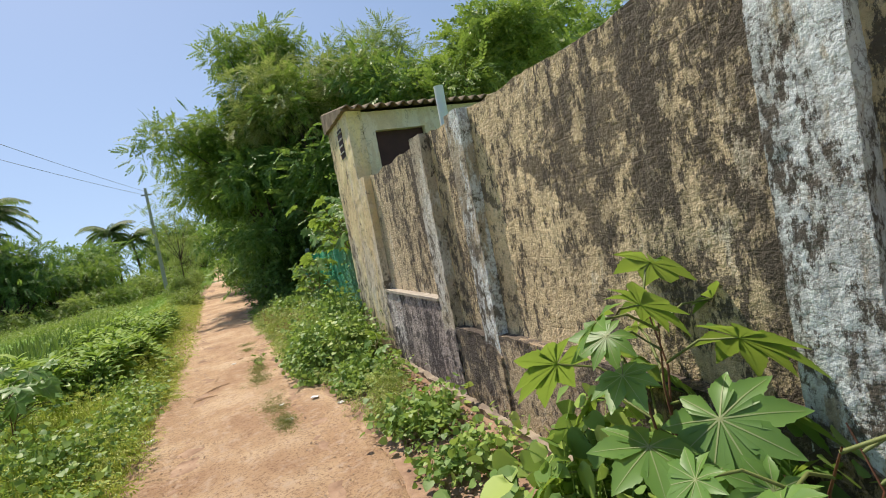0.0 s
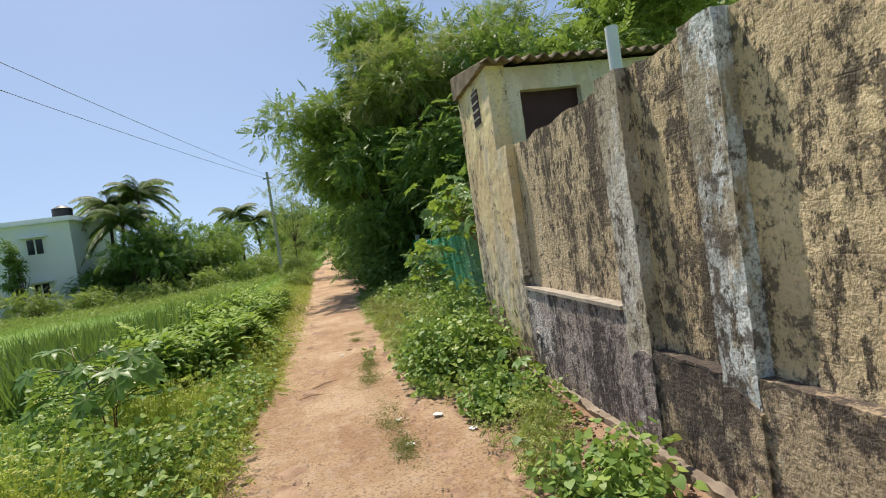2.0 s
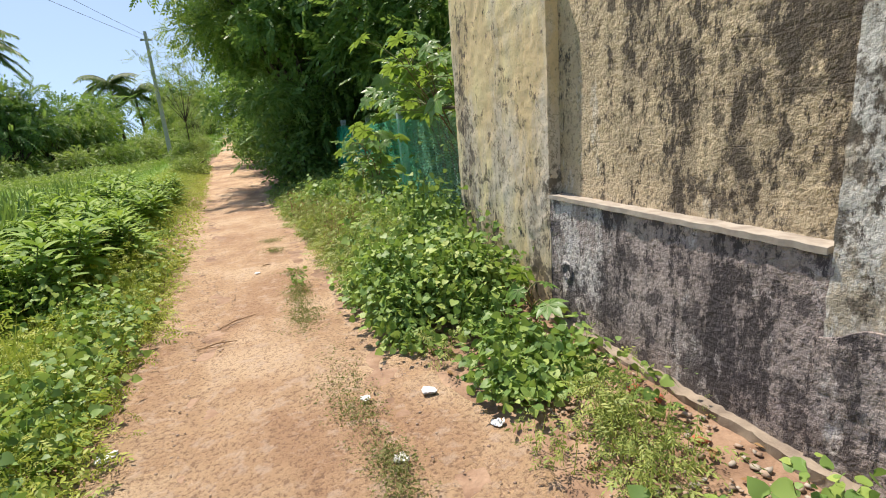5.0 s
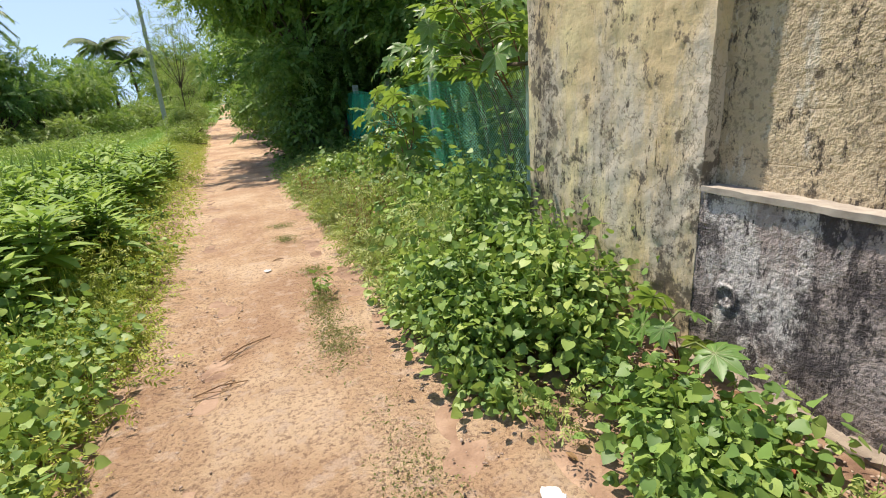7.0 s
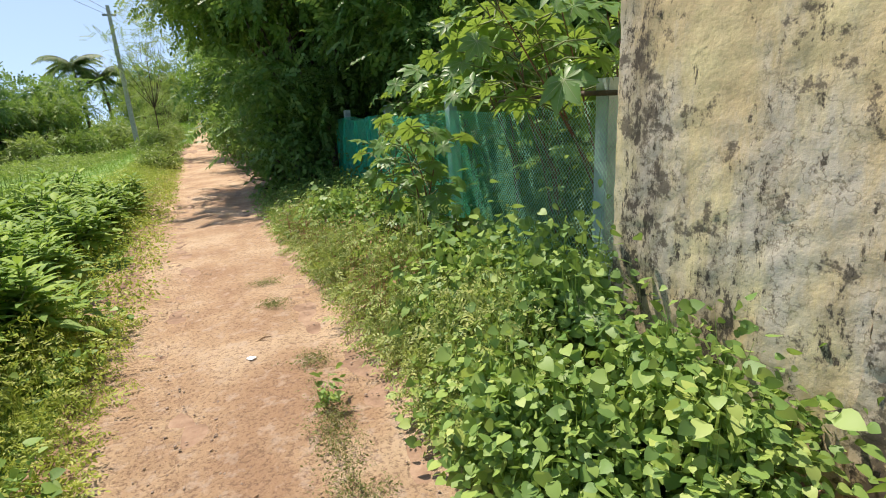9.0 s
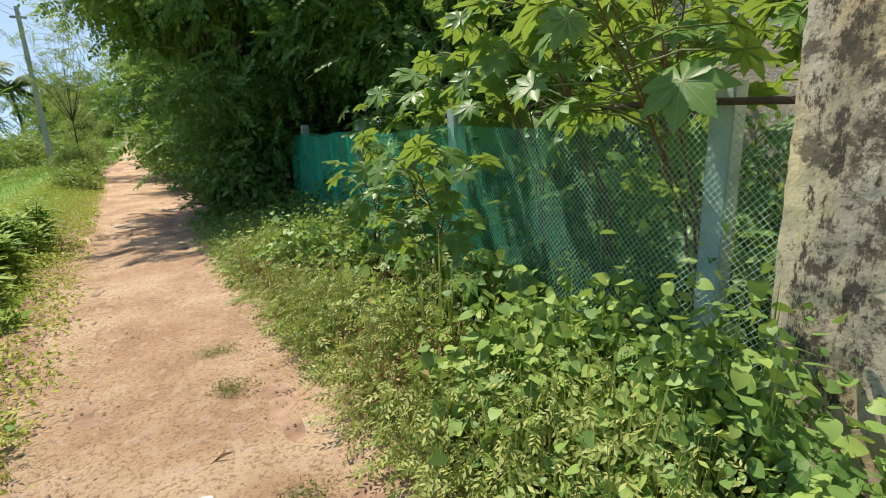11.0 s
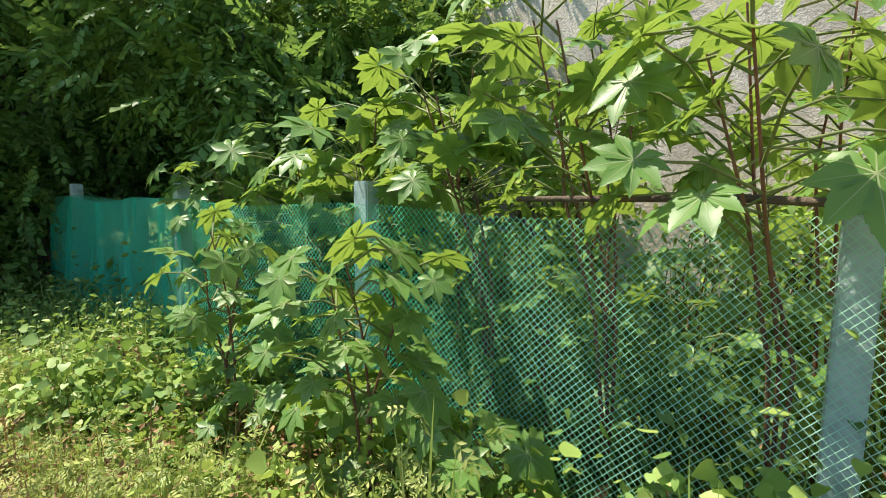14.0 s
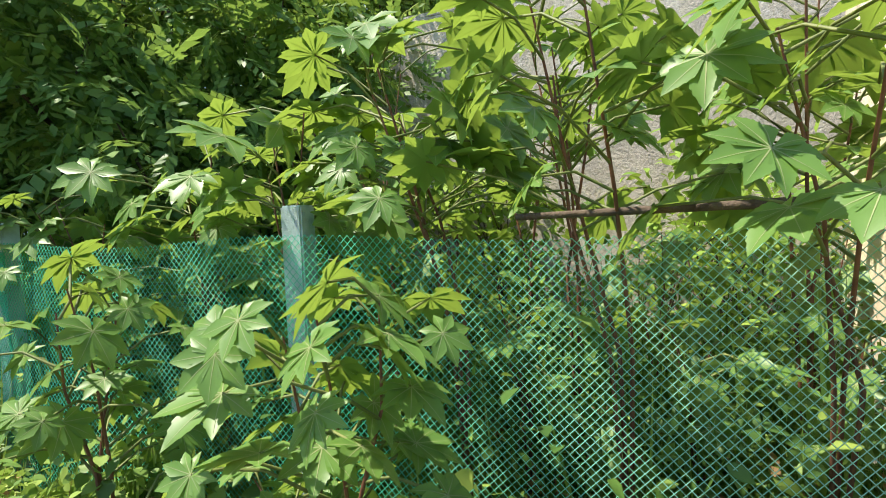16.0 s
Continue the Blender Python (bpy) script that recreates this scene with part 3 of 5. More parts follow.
wall = new("wall_lane")
tagged(wall, "weathered plastered boundary wall with piers and black mould streaks", "wall", kind="structure")
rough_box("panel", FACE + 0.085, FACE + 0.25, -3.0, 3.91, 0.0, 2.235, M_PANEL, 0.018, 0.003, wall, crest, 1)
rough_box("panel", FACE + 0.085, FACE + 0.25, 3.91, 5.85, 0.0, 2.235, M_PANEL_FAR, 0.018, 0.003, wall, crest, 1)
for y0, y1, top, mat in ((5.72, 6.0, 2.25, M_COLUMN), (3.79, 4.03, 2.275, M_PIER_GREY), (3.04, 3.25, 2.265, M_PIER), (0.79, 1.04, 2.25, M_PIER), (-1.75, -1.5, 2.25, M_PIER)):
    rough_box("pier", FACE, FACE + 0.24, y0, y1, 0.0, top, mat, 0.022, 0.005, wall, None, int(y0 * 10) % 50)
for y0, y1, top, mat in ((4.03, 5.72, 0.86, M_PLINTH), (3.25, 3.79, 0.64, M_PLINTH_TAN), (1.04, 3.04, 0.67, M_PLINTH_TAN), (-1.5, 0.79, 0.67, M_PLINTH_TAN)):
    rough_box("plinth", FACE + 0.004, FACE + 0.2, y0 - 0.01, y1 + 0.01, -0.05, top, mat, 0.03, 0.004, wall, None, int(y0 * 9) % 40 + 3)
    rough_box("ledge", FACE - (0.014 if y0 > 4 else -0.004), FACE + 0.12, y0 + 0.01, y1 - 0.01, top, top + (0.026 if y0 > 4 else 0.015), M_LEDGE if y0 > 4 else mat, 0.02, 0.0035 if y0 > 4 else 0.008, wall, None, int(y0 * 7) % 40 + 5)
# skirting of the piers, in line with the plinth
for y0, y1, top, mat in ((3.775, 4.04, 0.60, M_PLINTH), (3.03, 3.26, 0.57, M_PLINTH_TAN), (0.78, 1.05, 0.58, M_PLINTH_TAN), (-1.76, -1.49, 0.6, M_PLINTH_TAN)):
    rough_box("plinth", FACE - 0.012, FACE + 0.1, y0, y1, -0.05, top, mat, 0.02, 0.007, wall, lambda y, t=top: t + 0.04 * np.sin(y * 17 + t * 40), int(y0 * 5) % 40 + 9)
rough_box("footing", FACE - 0.06, FACE + 0.02, -3.0, 5.78, -0.08, 0.075, M_FOOT, 0.03, 0.016, wall, None, 77)

stub = []
for rad, dx in ((0.038, 0.0), (0.062, -0.002), (0.055, 0.006), (0.040, 0.005), (0.036, -0.002)):
    stub.append([(FACE + 0.002 - dx, 5.54 + rad * math.cos(k * math.pi / 12), 0.415 + rad * math.sin(k * math.pi / 12)) for k in range(24)])
ringf = [[(a * 24 + k, a * 24 + (k + 1) % 24, a * 24 + 24 + (k + 1) % 24, a * 24 + 24 + k) for k in range(24)] for a in (1, 2, 3)]
put("drain_stub", raw_mesh("drain_stub", np.concatenate(stub), [np.concatenate(ringf), np.array([[96 + k for k in range(24)]])], True), M_PLINTH, wall, "blocked round drain outlet in the plinth")

# ---- the shed at the wall's end ----
shed = thing("shed", "small cream plastered shed with corrugated cement roof behind wall", "shed")
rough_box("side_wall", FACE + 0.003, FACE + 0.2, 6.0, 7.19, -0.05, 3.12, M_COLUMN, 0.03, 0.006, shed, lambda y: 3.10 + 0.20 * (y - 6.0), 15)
FY = 6.03
for x0, x1, z0, z1 in ((1.63, 1.78, 0, 3.08), (1.78, 2.46, 0, 1.95), (1.78, 2.46, 2.84, 3.08), (2.46, 3.6, 0, 3.08)):
    rough_box("front_wall", x0, x1, FY, FY + 0.16, z0, z1, M_SHED, 0.06, 0.004, shed, None, 19)
rough_box("back_wall", 1.63, 3.6, 7.04, 7.18, 0, 3.25, M_SHED, 0.1, 0.004, shed, None, 25)
rough_box("end_wall", 3.6, 3.75, FY, 7.18, 0, 3.1, M_SHED, 0.1, 0.004, shed, None, 29)
# Added board: the shade inside the open window as a dark colour.
part("window_dark_fill", box_bm(1.76, 2.48, FY + 0.10, FY + 0.13, 1.93, 2.86), M_DARK, shed, "dark red board standing for the dark window opening")
# corrugated roof sheet with a drooping near edge
rx = np.linspace(1.40, 3.8, 140)
ry = np.linspace(5.86, 7.30, 12)
RX, RY = np.meshgrid(rx, ry, indexing="ij")
V, F = [], []
for k, lift in enumerate((0.0, 0.012)):
    z = 3.13 + 0.20 * (RY - 6.0) + 0.028 * np.sin((RX - 1.4) * 2 * math.pi / 0.146) + lift
    V.append(np.stack([RX, RY, z], -1).reshape(-1, 3))
i0 = np.arange(RX.size).reshape(RX.shape)
top = np.stack([i0[:-1, :-1], i0[1:, :-1], i0[1:, 1:], i0[:-1, 1:]], -1).reshape(-1, 4)
n0 = RX.size
rim = np.concatenate([i0[:, 0], i0[-1, 1:], i0[::-1, -1][1:], i0[0, ::-1][1:]])
sides = np.stack([rim[:-1], rim[1:], rim[1:] + n0, rim[:-1] + n0], -1)
put("roof_sheet", raw_mesh("roof_sheet", np.concatenate(V), np.concatenate([top[:, ::-1], top + n0, sides]), True), M_SHEET, shed, "weathered brown corrugated cement sheet")
rough_box("coping", FACE - 0.05, FACE + 0.22, 5.97, 7.21, 3.10, 3.15, M_SHEET, 0.03, 0.008, shed, lambda y: 3.14 + 0.20 * (y - 6.0), 33)
# vent grille; the plate's dark colour stands for the shade in the hole
vent = part("vent", box_bm(FACE - 0.004, FACE + 0.01, 6.36, 6.60, 2.62, 2.99), M_DARK, shed, "square vent with bars over a plate coloured as a dark hole")
for k in range(4):
    part("bar", box_bm(FACE - 0.016, FACE - 0.002, 6.36, 6.60, 2.68 + k * 0.085, 2.695 + k * 0.085), M_POST, vent)

pipe = thing("vent_pipe", "white plastic vent pipe rising behind the wall", "pipe", (2.36, 5.2, 0.02))
put("pipe_body", tubes_mesh("pipe_body", [([(0, 0, 0), (0, 0, 3.06)], [0.055, 0.055]), ([(0, 0, 3.061), (0, 0, 2.9)], [0.048, 0.048])], 20), M_PVC, pipe)

# building behind the plants
back = thing("building", "plain grey rendered building wall behind the plants", "building")
rough_box("facade", 5.0, 5.25, 5.5, 11.2, -0.05, 3.76, M_BACK, 0.15, 0.01, back, None, 51)
rough_box("side", 5.25, 9.0, 10.95, 11.2, -0.05, 3.76, M_BACK, 0.3, 0.01, back, None, 53)
rough_box("roof", 4.99, 9.0, 5.45, 11.22, 3.76, 3.80, M_BACK, 0.3, 0.01, back, None, 55)

# ---- fence ----
fence = thing("fence", "concrete post fence hung with green plastic diamond net", "fence")
for x, y, lean in ((1.71, 7.58, 0.3), (1.685, 9.70, -0.4), (1.755, 12.0, 0.3), (1.765, 14.45, -0.5)):
    bm = box_bm(-0.052, 0.052, -0.052, 0.052, -0.1, 1.60, 0.008)
    ob = part("post", bm, M_MINTPOST, fence)
    ob.matrix_basis = pose(x, y, 0, 0, lean, 2)


def net_x(y, z):
    p = np.stack([y, z, 0 * y], -1)
    return np.interp(y, (7.1, 7.7, 9.7, 12.0, 14.45), (1.62, 1.62, 1.612, 1.68, 1.69)) - 0.05 * np.sin((y - 7.1) * 1.9) * (1 - z / 1.6) - 0.03 * (1 - z / 1.5) + fractal(p, 0.9, 2, 83) * 0.035


def net_mesh(y0, y1, z1, cell, r):
    """Diamond net of thin strands between y0 and y1, from the ground to z1."""
    cols, rows = int((y1 - y0) / cell), int(z1 / (cell * 0.52))
    C, R = np.meshgrid(np.arange(cols + 1), np.arange(rows + 1), indexing="ij")

    def node(c, k):
        y = y0 + (c + 0.5 * (k % 2)) * cell
        z = 0.02 + k * cell * 0.52 - 0.04 * np.sin((y - 7.6) * 1.45) ** 2 * (k / rows)
        return np.stack([net_x(y, z), y, z], -1).reshape(-1, 3)
    A, B = [], []
    c, k = C[:-1, :-1], R[:-1, :-1]
    A.append(node(c, k)); B.append(node(c, k + 1))
    A.append(node(c, k)); B.append(np.where((k % 2 == 0).reshape(-1, 1), node(c - 1, k + 1), node(c + 1, k + 1)))
    A, B = np.concatenate(A), np.concatenate(B)
    d = B - A
    d /= np.linalg.norm(d, axis=1, keepdims=True)
    u = np.cross(d, np.array([1.0, 0, 0]))
    u /= np.linalg.norm(u, axis=1, keepdims=True)
    w = np.cross(d, u)
    ring = [u * math.cos(a) * r + w * math.sin(a) * r for a in (0.5, 2.6, 4.7)]
    V = np.stack([A + q for q in ring] + [B + q for q in ring], 1).reshape(-1, 3)
    base = (np.arange(len(A)) * 6)[:, None, None]
    F = np.array([(0, 1, 4, 3), (1, 2, 5, 4), (2, 0, 3, 5)])[None] + base
    return raw_mesh("net", V, F.reshape(-1, 4))


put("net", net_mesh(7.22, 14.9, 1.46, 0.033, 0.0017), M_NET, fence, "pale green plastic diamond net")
sy, sz = np.linspace(11.93, 15.5, 60), np.linspace(0, 1, 16)
SY, SZ = np.meshgrid(sy, sz, indexing="ij")
hz = 1.44 - np.clip(SY - 14.5, 0, 2) ** 2 * 1.1 + 0.03 * np.sin(SY * 3.1)
Z = 0.1 + (hz - 0.1) * SZ
p = np.stack([net_x(SY, Z) + 0.030 + 0.04 * np.sin(SY * 9 + SZ * 2) + 0.02 * np.sin(SY * 23), SY, Z], -1).reshape(-1, 3)
i0 = np.arange(SY.size).reshape(SY.shape)
put("shade_cloth", raw_mesh("shade_cloth", p, np.stack([i0[:-1, :-1], i0[1:, :-1], i0[1:, 1:], i0[:-1, 1:]], -1).reshape(-1, 4), True), M_SHADE, fence, "turquoise green shade cloth")
put("rail", tubes_mesh("rail", [([(1.67, 7.2, 1.50), (1.65, 7.9, 1.53), (1.66, 8.75, 1.515)], [0.016, 0.015, 0.012])], 7), M_BARK, fence, "rough brown branch tied along the top")


# ---- plants ----
CASTOR = []
M_RIB = leaf_material("pale leaf rib", [(0.0, (0.30, 0.36, 0.16)), (1.0, (0.42, 0.46, 0.22))])
for n, c, k in ((9, 0.3, 1), (8, 0.1, 2), (9, 0.5, 3), (8, -0.2, 4), (9, 0.0, 5)):
    v, f, blades = palmate(n, c, k)
    me = raw_mesh("leaf", v, f, True)
    me.materials.append(L_CASTOR)
    me.materials.append(M_RIB)
    me.polygons.foreach_set("material_index", (np.arange(len(f)) >= blades).astype(np.int32))
    CASTOR.append(me)


def castor(at, tall, leaves, reach, size, seed, label, lean=(0, 0), bare=0.25):
    """A castor plant: reddish stem and branches, long stalks, star-shaped leaves."""
    r = random.Random(seed)
    plant = thing("castor_plant", label, "plant", at, "castor plants")
    runs, tips = [], []
    for b in range(3 if leaves > 12 else 2):
        a = r.uniform(0, 6.28)
        end = Vector((lean[0] + math.cos(a) * reach * 0.35, lean[1] + math.sin(a) * reach * 0.35, tall * r.uniform(0.75, 1.0)))
        mid = Vector((lean[0] * 0.35, lean[1] * 0.35, tall * 0.42)) + Vector((r.uniform(-.05, .05), r.uniform(-.05, .05), 0))
        pts = [Vector((0, 0, -0.03)), mid, mid.lerp(end, 0.5) + Vector((r.uniform(-.06, .06), r.uniform(-.06, .06), 0.02)), end]
        th = 0.005 + 0.0025 * tall
        runs.append((pts, [th, th * 0.8, th * 0.6, th * 0.35]))
        tips.append(pts)
    put("stem", tubes_mesh("stem", runs, 6), M_STEM, plant)
    for n in range(leaves):
        pts = tips[n % len(tips)]
        u = bare + (1 - bare) * (n + r.random()) / leaves
        seg = min(int(u * 3), 2)
        foot = pts[seg].lerp(pts[seg + 1], u * 3 - seg)
        a = n * 2.4 + r.uniform(-0.5, 0.5)
        out = reach * r.uniform(0.45, 1.0) * (1.15 - 0.5 * u)
        tip = foot + Vector((math.cos(a) * out, math.sin(a) * out, r.uniform(-0.05, 0.22) * tall * 0.35 + 0.05))
        put("stalk", tubes_mesh("stalk", [([foot, foot.lerp(tip, 0.5) + Vector((0, 0, 0.04)), tip], [0.006, 0.005, 0.004])], 5), M_GREENSTEM, plant)
        ob = put("leaf", CASTOR[r.randrange(5)], None, plant)
        ax = Vector((math.cos(a), math.sin(a), r.uniform(-1.3, 0.15)))
        q = ax.to_track_quat('Y', 'Z')
        ob.matrix_basis = Matrix.LocRotScale(tip, q @ Euler((0, r.uniform(-0.8, 0.8), 0)).to_quaternion(), Vector((1, 1, 1)) * size * r.uniform(0.6, 1.15))
    return plant


CL = "tall castor plant with star-shaped green leaves and reddish stems"
CF = "castor plant with pale star-shaped leaves leaning on the net"
castor((1.18, 1.28, 0.02), 1.15, 18, 0.42, 0.22, 3, "young castor plant with broad toothed leaves before the wall", (-0.05, 0.2))
castor((1.20, 0.80, 0.02), 0.85, 16, 0.40, 0.20, 5, "young castor plant with broad toothed leaves before the wall", (0, 0.05), 0.1)
for k, (x, y, tall, n, lx) in enumerate(((2.0, 7.75, 2.25, 26, -0.6), (2.05, 8.4, 2.35, 24, -0.4), (2.1, 9.1, 2.45, 34, -0.3), (2.1, 9.9, 2.2, 34, -0.3), (2.2, 10.7, 2.1, 32, -0.3), (2.2, 11.6, 1.9, 30, -0.2),
                                        (2.8, 7.6, 2.7, 28, 0), (2.9, 8.7, 2.8, 30, 0), (2.9, 9.9, 2.6, 30, 0), (3.2, 10.9, 2.5, 30, 0), (3.9, 9.2, 2.7, 26, 0))):
    castor((x, y, 0), tall, int(n * 1.25), 0.66, 0.19, 11 + k, CL, (lx, 0.05), 0.58 if y < 9.5 else 0.4)
for k, (x, y, tall) in enumerate(((2.6, 7.5, 1.1), (2.5, 8.1, 1.1), (2.4, 8.9, 1.25), (2.7, 9.5, 1.4), (2.4, 10.3, 1.5), (3.3, 8.3, 1.5), (3.4, 9.7, 1.6), (2.3, 11.2, 1.5), (2.4, 12.3, 1.6), (3.5, 7.4, 1.5))):
    castor((x, y, 0), tall, 16, 0.45, 0.17, 61 + k, "young castor plant growing thick behind the net", (0, 0), 0.25)
castor((1.16, 9.15, 0), 1.5, 36, 0.38, 0.155, 41, CF, (-0.05, 0), 0.3)
castor((1.30, 8.0, 0), 0.6, 12, 0.26, 0.14, 42, CF, (0, 0), 0.2)
castor((1.2, 10.3, 0), 1.4, 34, 0.36, 0.15, 43, CF, (0, 0), 0.3)
castor((1.26, 8.6, 0), 0.75, 16, 0.28, 0.145, 44, CF, (0, 0), 0.2)
castor((1.32, 9.55, 0), 0.7, 14, 0.28, 0.15, 48, CF, (-0.05, 0), 0.2)
castor((1.02, 9.95, 0), 0.6, 14, 0.28, 0.14, 49, CF, (0, 0), 0.15)
castor((1.15, 8.95, 0), 0.5, 12, 0.26, 0.14, 50, CF, (0, 0), 0.15)
castor((1.22, 5.55, 0), 0.42, 7, 0.22, 0.13, 45, "castor seedling with pale leaves at the wall's foot", (0, 0))
castor((-2.35, 5.95, 0), 0.95, 44, 0.55, 0.155, 46, "castor plant with flat green leaves on a grassy bank", (0, 0), 0.35)
castor((0.98, 6.9, 0.02), 0.55, 9, 0.26, 0.15, 47, "castor seedling with pale leaves at the wall's foot", (0, 0))


def area(n, x0, x1, y0, y1):
    """Random ground places; x0 and x1 may be functions of y."""
    y = rng.uniform(y0, y1, n)
    a, b2 = (f(y) if callable(f) else np.full(n, f) for f in (x0, x1))
    x = a + (b2 - a) * rng.random(n)
    return np.stack([x, y, height(x, y)], 1)


def weed_bed(name, label, spots, tall, template, size, per, mat, spread=0.12, dry=0.0):
    """A bed of weeds: each spot is a shoot with leaves up its stem. tall: metres, per spot."""
    n = len(spots)
    tall = np.clip(np.broadcast_to(np.asarray(tall, float), n), 0.05, 1.3)
    c = np.repeat(spots, per, 0)
    u = rng.random(len(c)) ** 0.7
    h = np.repeat(tall * rng.uniform(0.55, 1.1, n), per)
    leanv = np.repeat(rng.normal(0, 0.16, (n, 2)), per, 0)
    off = rng.normal(0, spread, (len(c), 2))
    pl = c.copy()
    pl[:, :2] += leanv * (u * h)[:, None] + off * (0.5 + 0.6 * u[:, None])
    pl[:, 2] += u * h
    axis = np.concatenate([off / spread + rng.normal(0, 0.5, off.shape), rng.normal(-0.3, 0.55, (len(c), 1))], 1)
    nor = rng.normal(0, 0.8, (len(c), 3))
    nor[:, 2] += 0.9
    v, f = strew(template, pl, axis, nor, size * (0.42 + 1.05 * rng.random(len(c)) ** 1.4))
    first = slice(0, len(c), per)
    way = np.concatenate([leanv[first], np.ones((n, 1))], 1)
    stem = strew((BLADE[0] * (0.35, 1, 0), BLADE[1]), spots, way, rng.normal(0, 1, (n, 3)), h[first] * 1.02)
    if f.shape[1] == 3:
        v, f = joined([(v, f), stem])
    ob = put(name, raw_mesh(name, v, f, False), mat)
    return tagged(ob, label, "plants", kind="stuff")


def stalks(name, label, spots, tall, mat, slim=1.0):
    n = len(spots)
    ax = rng.normal(0, 0.28, (n, 3))
    ax[:, 2] = 1
    nor = rng.normal(0, 1, (n, 3))
    v, f = strew((BLADE[0] * (slim, 1, 1), BLADE[1]), spots, ax, nor, tall * rng.uniform(0.5, 1.2, n))
    return tagged(put(name, raw_mesh(name, v, f), mat), label, "plants", kind="stuff")


def side_tall(s, wide, far=0.5):
    """Height of the verge growth by its distance from the lane."""
    d = np.minimum(np.abs(s[:, 0] - lane_left(s[:, 1])), np.abs(s[:, 0] - lane_right(s[:, 1])))
    return 0.12 + far * np.clip(d / wide, 0, 1)


def clumped(s, scale, cut, seed):
    """Those spots that fall in the patches of a noise."""
    return s[fractal(s * (1, 1, 0), scale, 2, seed) > cut]


# right verge
s = area(1150, lambda y: lane_right(y) + 0.02, 1.30, 4.9, 7.3)
s = s[s[:, 0] > lane_right(s[:, 1]) + 0.02 + 0.28 * np.clip((6.0 - s[:, 1]) / 0.6, 0, 1)]
s = s[((s[:, 1] > 6.05) | (s[:, 0] < 0.98)) & ((s[:, 1] > 5.7) | (fractal(s * (1, 1, 0), 2.4, 2, 70) > 0.12)) & (fractal(s * (1, 1, 0), 3.1, 2, 68) > -0.42)]
bed = 0.16 + 0.56 * np.clip((s[:, 1] - 5.5) / 0.9, 0, 1) * np.clip((s[:, 0] - 0.25) / 0.55, 0.25, 1)
weed_bed("creeper_bed", "dense bright green creeper with heart-shaped leaves at the wall", s, bed * (0.8 + 0.7 * fractal(s, 2.8, 2, 71)), HEART, 0.043, 28, L_WEED, 0.09)
s = area(1300, lambda y: lane_right(y) + 0.35, lambda y: 1.30 + 0.3 * np.clip((y - 8.8) / 0.6, 0, 1), 7.2, 11.8)
s = clumped(s, 1.9, -0.42, 72)
weed_bed("creeper_bed", "tangled green creepers with heart-shaped leaves along the net", s, side_tall(s, 0.9, 0.40) * (0.75 + 1.1 * fractal(s, 2.2, 2, 72)), HEART, 0.054, 18, L_WEED, 0.11)
s = area(210, 0.72, 1.45, 8.5, 11.2)
weed_bed("creeper_bed", "bright yellow-green creeper leaves lit before the net", s, 0.42 + 0.25 * fractal(s, 2.0, 2, 95), HEART, 0.056, 18, L_LIME, 0.11)
s = area(1500, lambda y: lane_right(y) + 0.03, lambda y: lane_right(y) + 0.65, 6.8, 12.5)
s = clumped(s, 2.6, -0.45, 73)
weed_bed("weeds", "fine olive-green weeds along the lane's edge", s, side_tall(s, 0.3, 0.38) * (0.75 + 1.0 * fractal(s, 2.5, 2, 73)), HERB, 0.075, 10, L_HERB, 0.07)
s = clumped(area(700, lambda y: lane_right(y) + 0.10, 1.25, 7.6, 12), 1.7, -0.05, 88)
stalks("dry_stems", "thin dry brown stems among the weeds", s, 0.5, L_DRY, 0.16)
s = clumped(area(900, lambda y: lane_right(y) + 0.18, 1.05, 2.2, 5.6), 2.0, 0.36, 74)
weed_bed("weeds", "low yellow-green weeds on bare red soil", s, 0.26, HERB, 0.06, 9, L_HERB, 0.06)
s = clumped(area(420, lambda y: lane_right(y) + 0.25, 1.2, 1.8, 5.6), 2.2, 0.32, 75)
weed_bed("creeper_bed", "scattered creepers with round leaves over rubble", s, 0.26, HEART, 0.045, 18, L_WEED, 0.08)
s = area(110, 0.75, 1.3, 0.3, 1.9)
weed_bed("creeper_bed", "dense green creeper with broad leaves below the wall", s, 0.62, HEART, 0.09, 14, L_WEED, 0.12)
s = area(900, lambda y: lane_right(y) + 0.02, 1.9, 11.4, 16)
weed_bed("weeds", "dark green weeds in the shade of the trees", s, side_tall(s, 1.2, 0.5), OVAL, 0.05, 14, L_WEED, 0.1)
s = clumped(area(500, lambda y: lane_right(y) + 0.10, 1.2, 7.8, 12), 1.5, -0.1, 76)
weed_bed("dry_weeds", "dry brown weed stems among the green", s, 0.46, SMALL, 0.03, 18, L_DRY, 0.07)
# behind the net
s = area(1900, 1.75, 4.9, 7.2, 16)
weed_bed("undergrowth", "lush green undergrowth behind the net", s, 0.35 + 0.95 * rng.random(len(s)), OVAL, 0.08, 16, L_UNDER_SHADED, 0.15)

s = area(160, 1.8, 3.2, 7.3, 9.2)
s[:, 2] += 0.05 + 0.3 * rng.random(len(s))
v, f = strew(OVAL, s, rng.normal(0, 1, s.shape), rng.normal(0, 0.6, s.shape) + np.array([0, 0, 1]), 0.10 * rng.uniform(0.5, 1.4, len(s)))
tagged(put("dead_leaves", raw_mesh("dead_leaves", v, f), L_DRY), "dead orange-brown leaves behind the net", "leaves", kind="stuff")

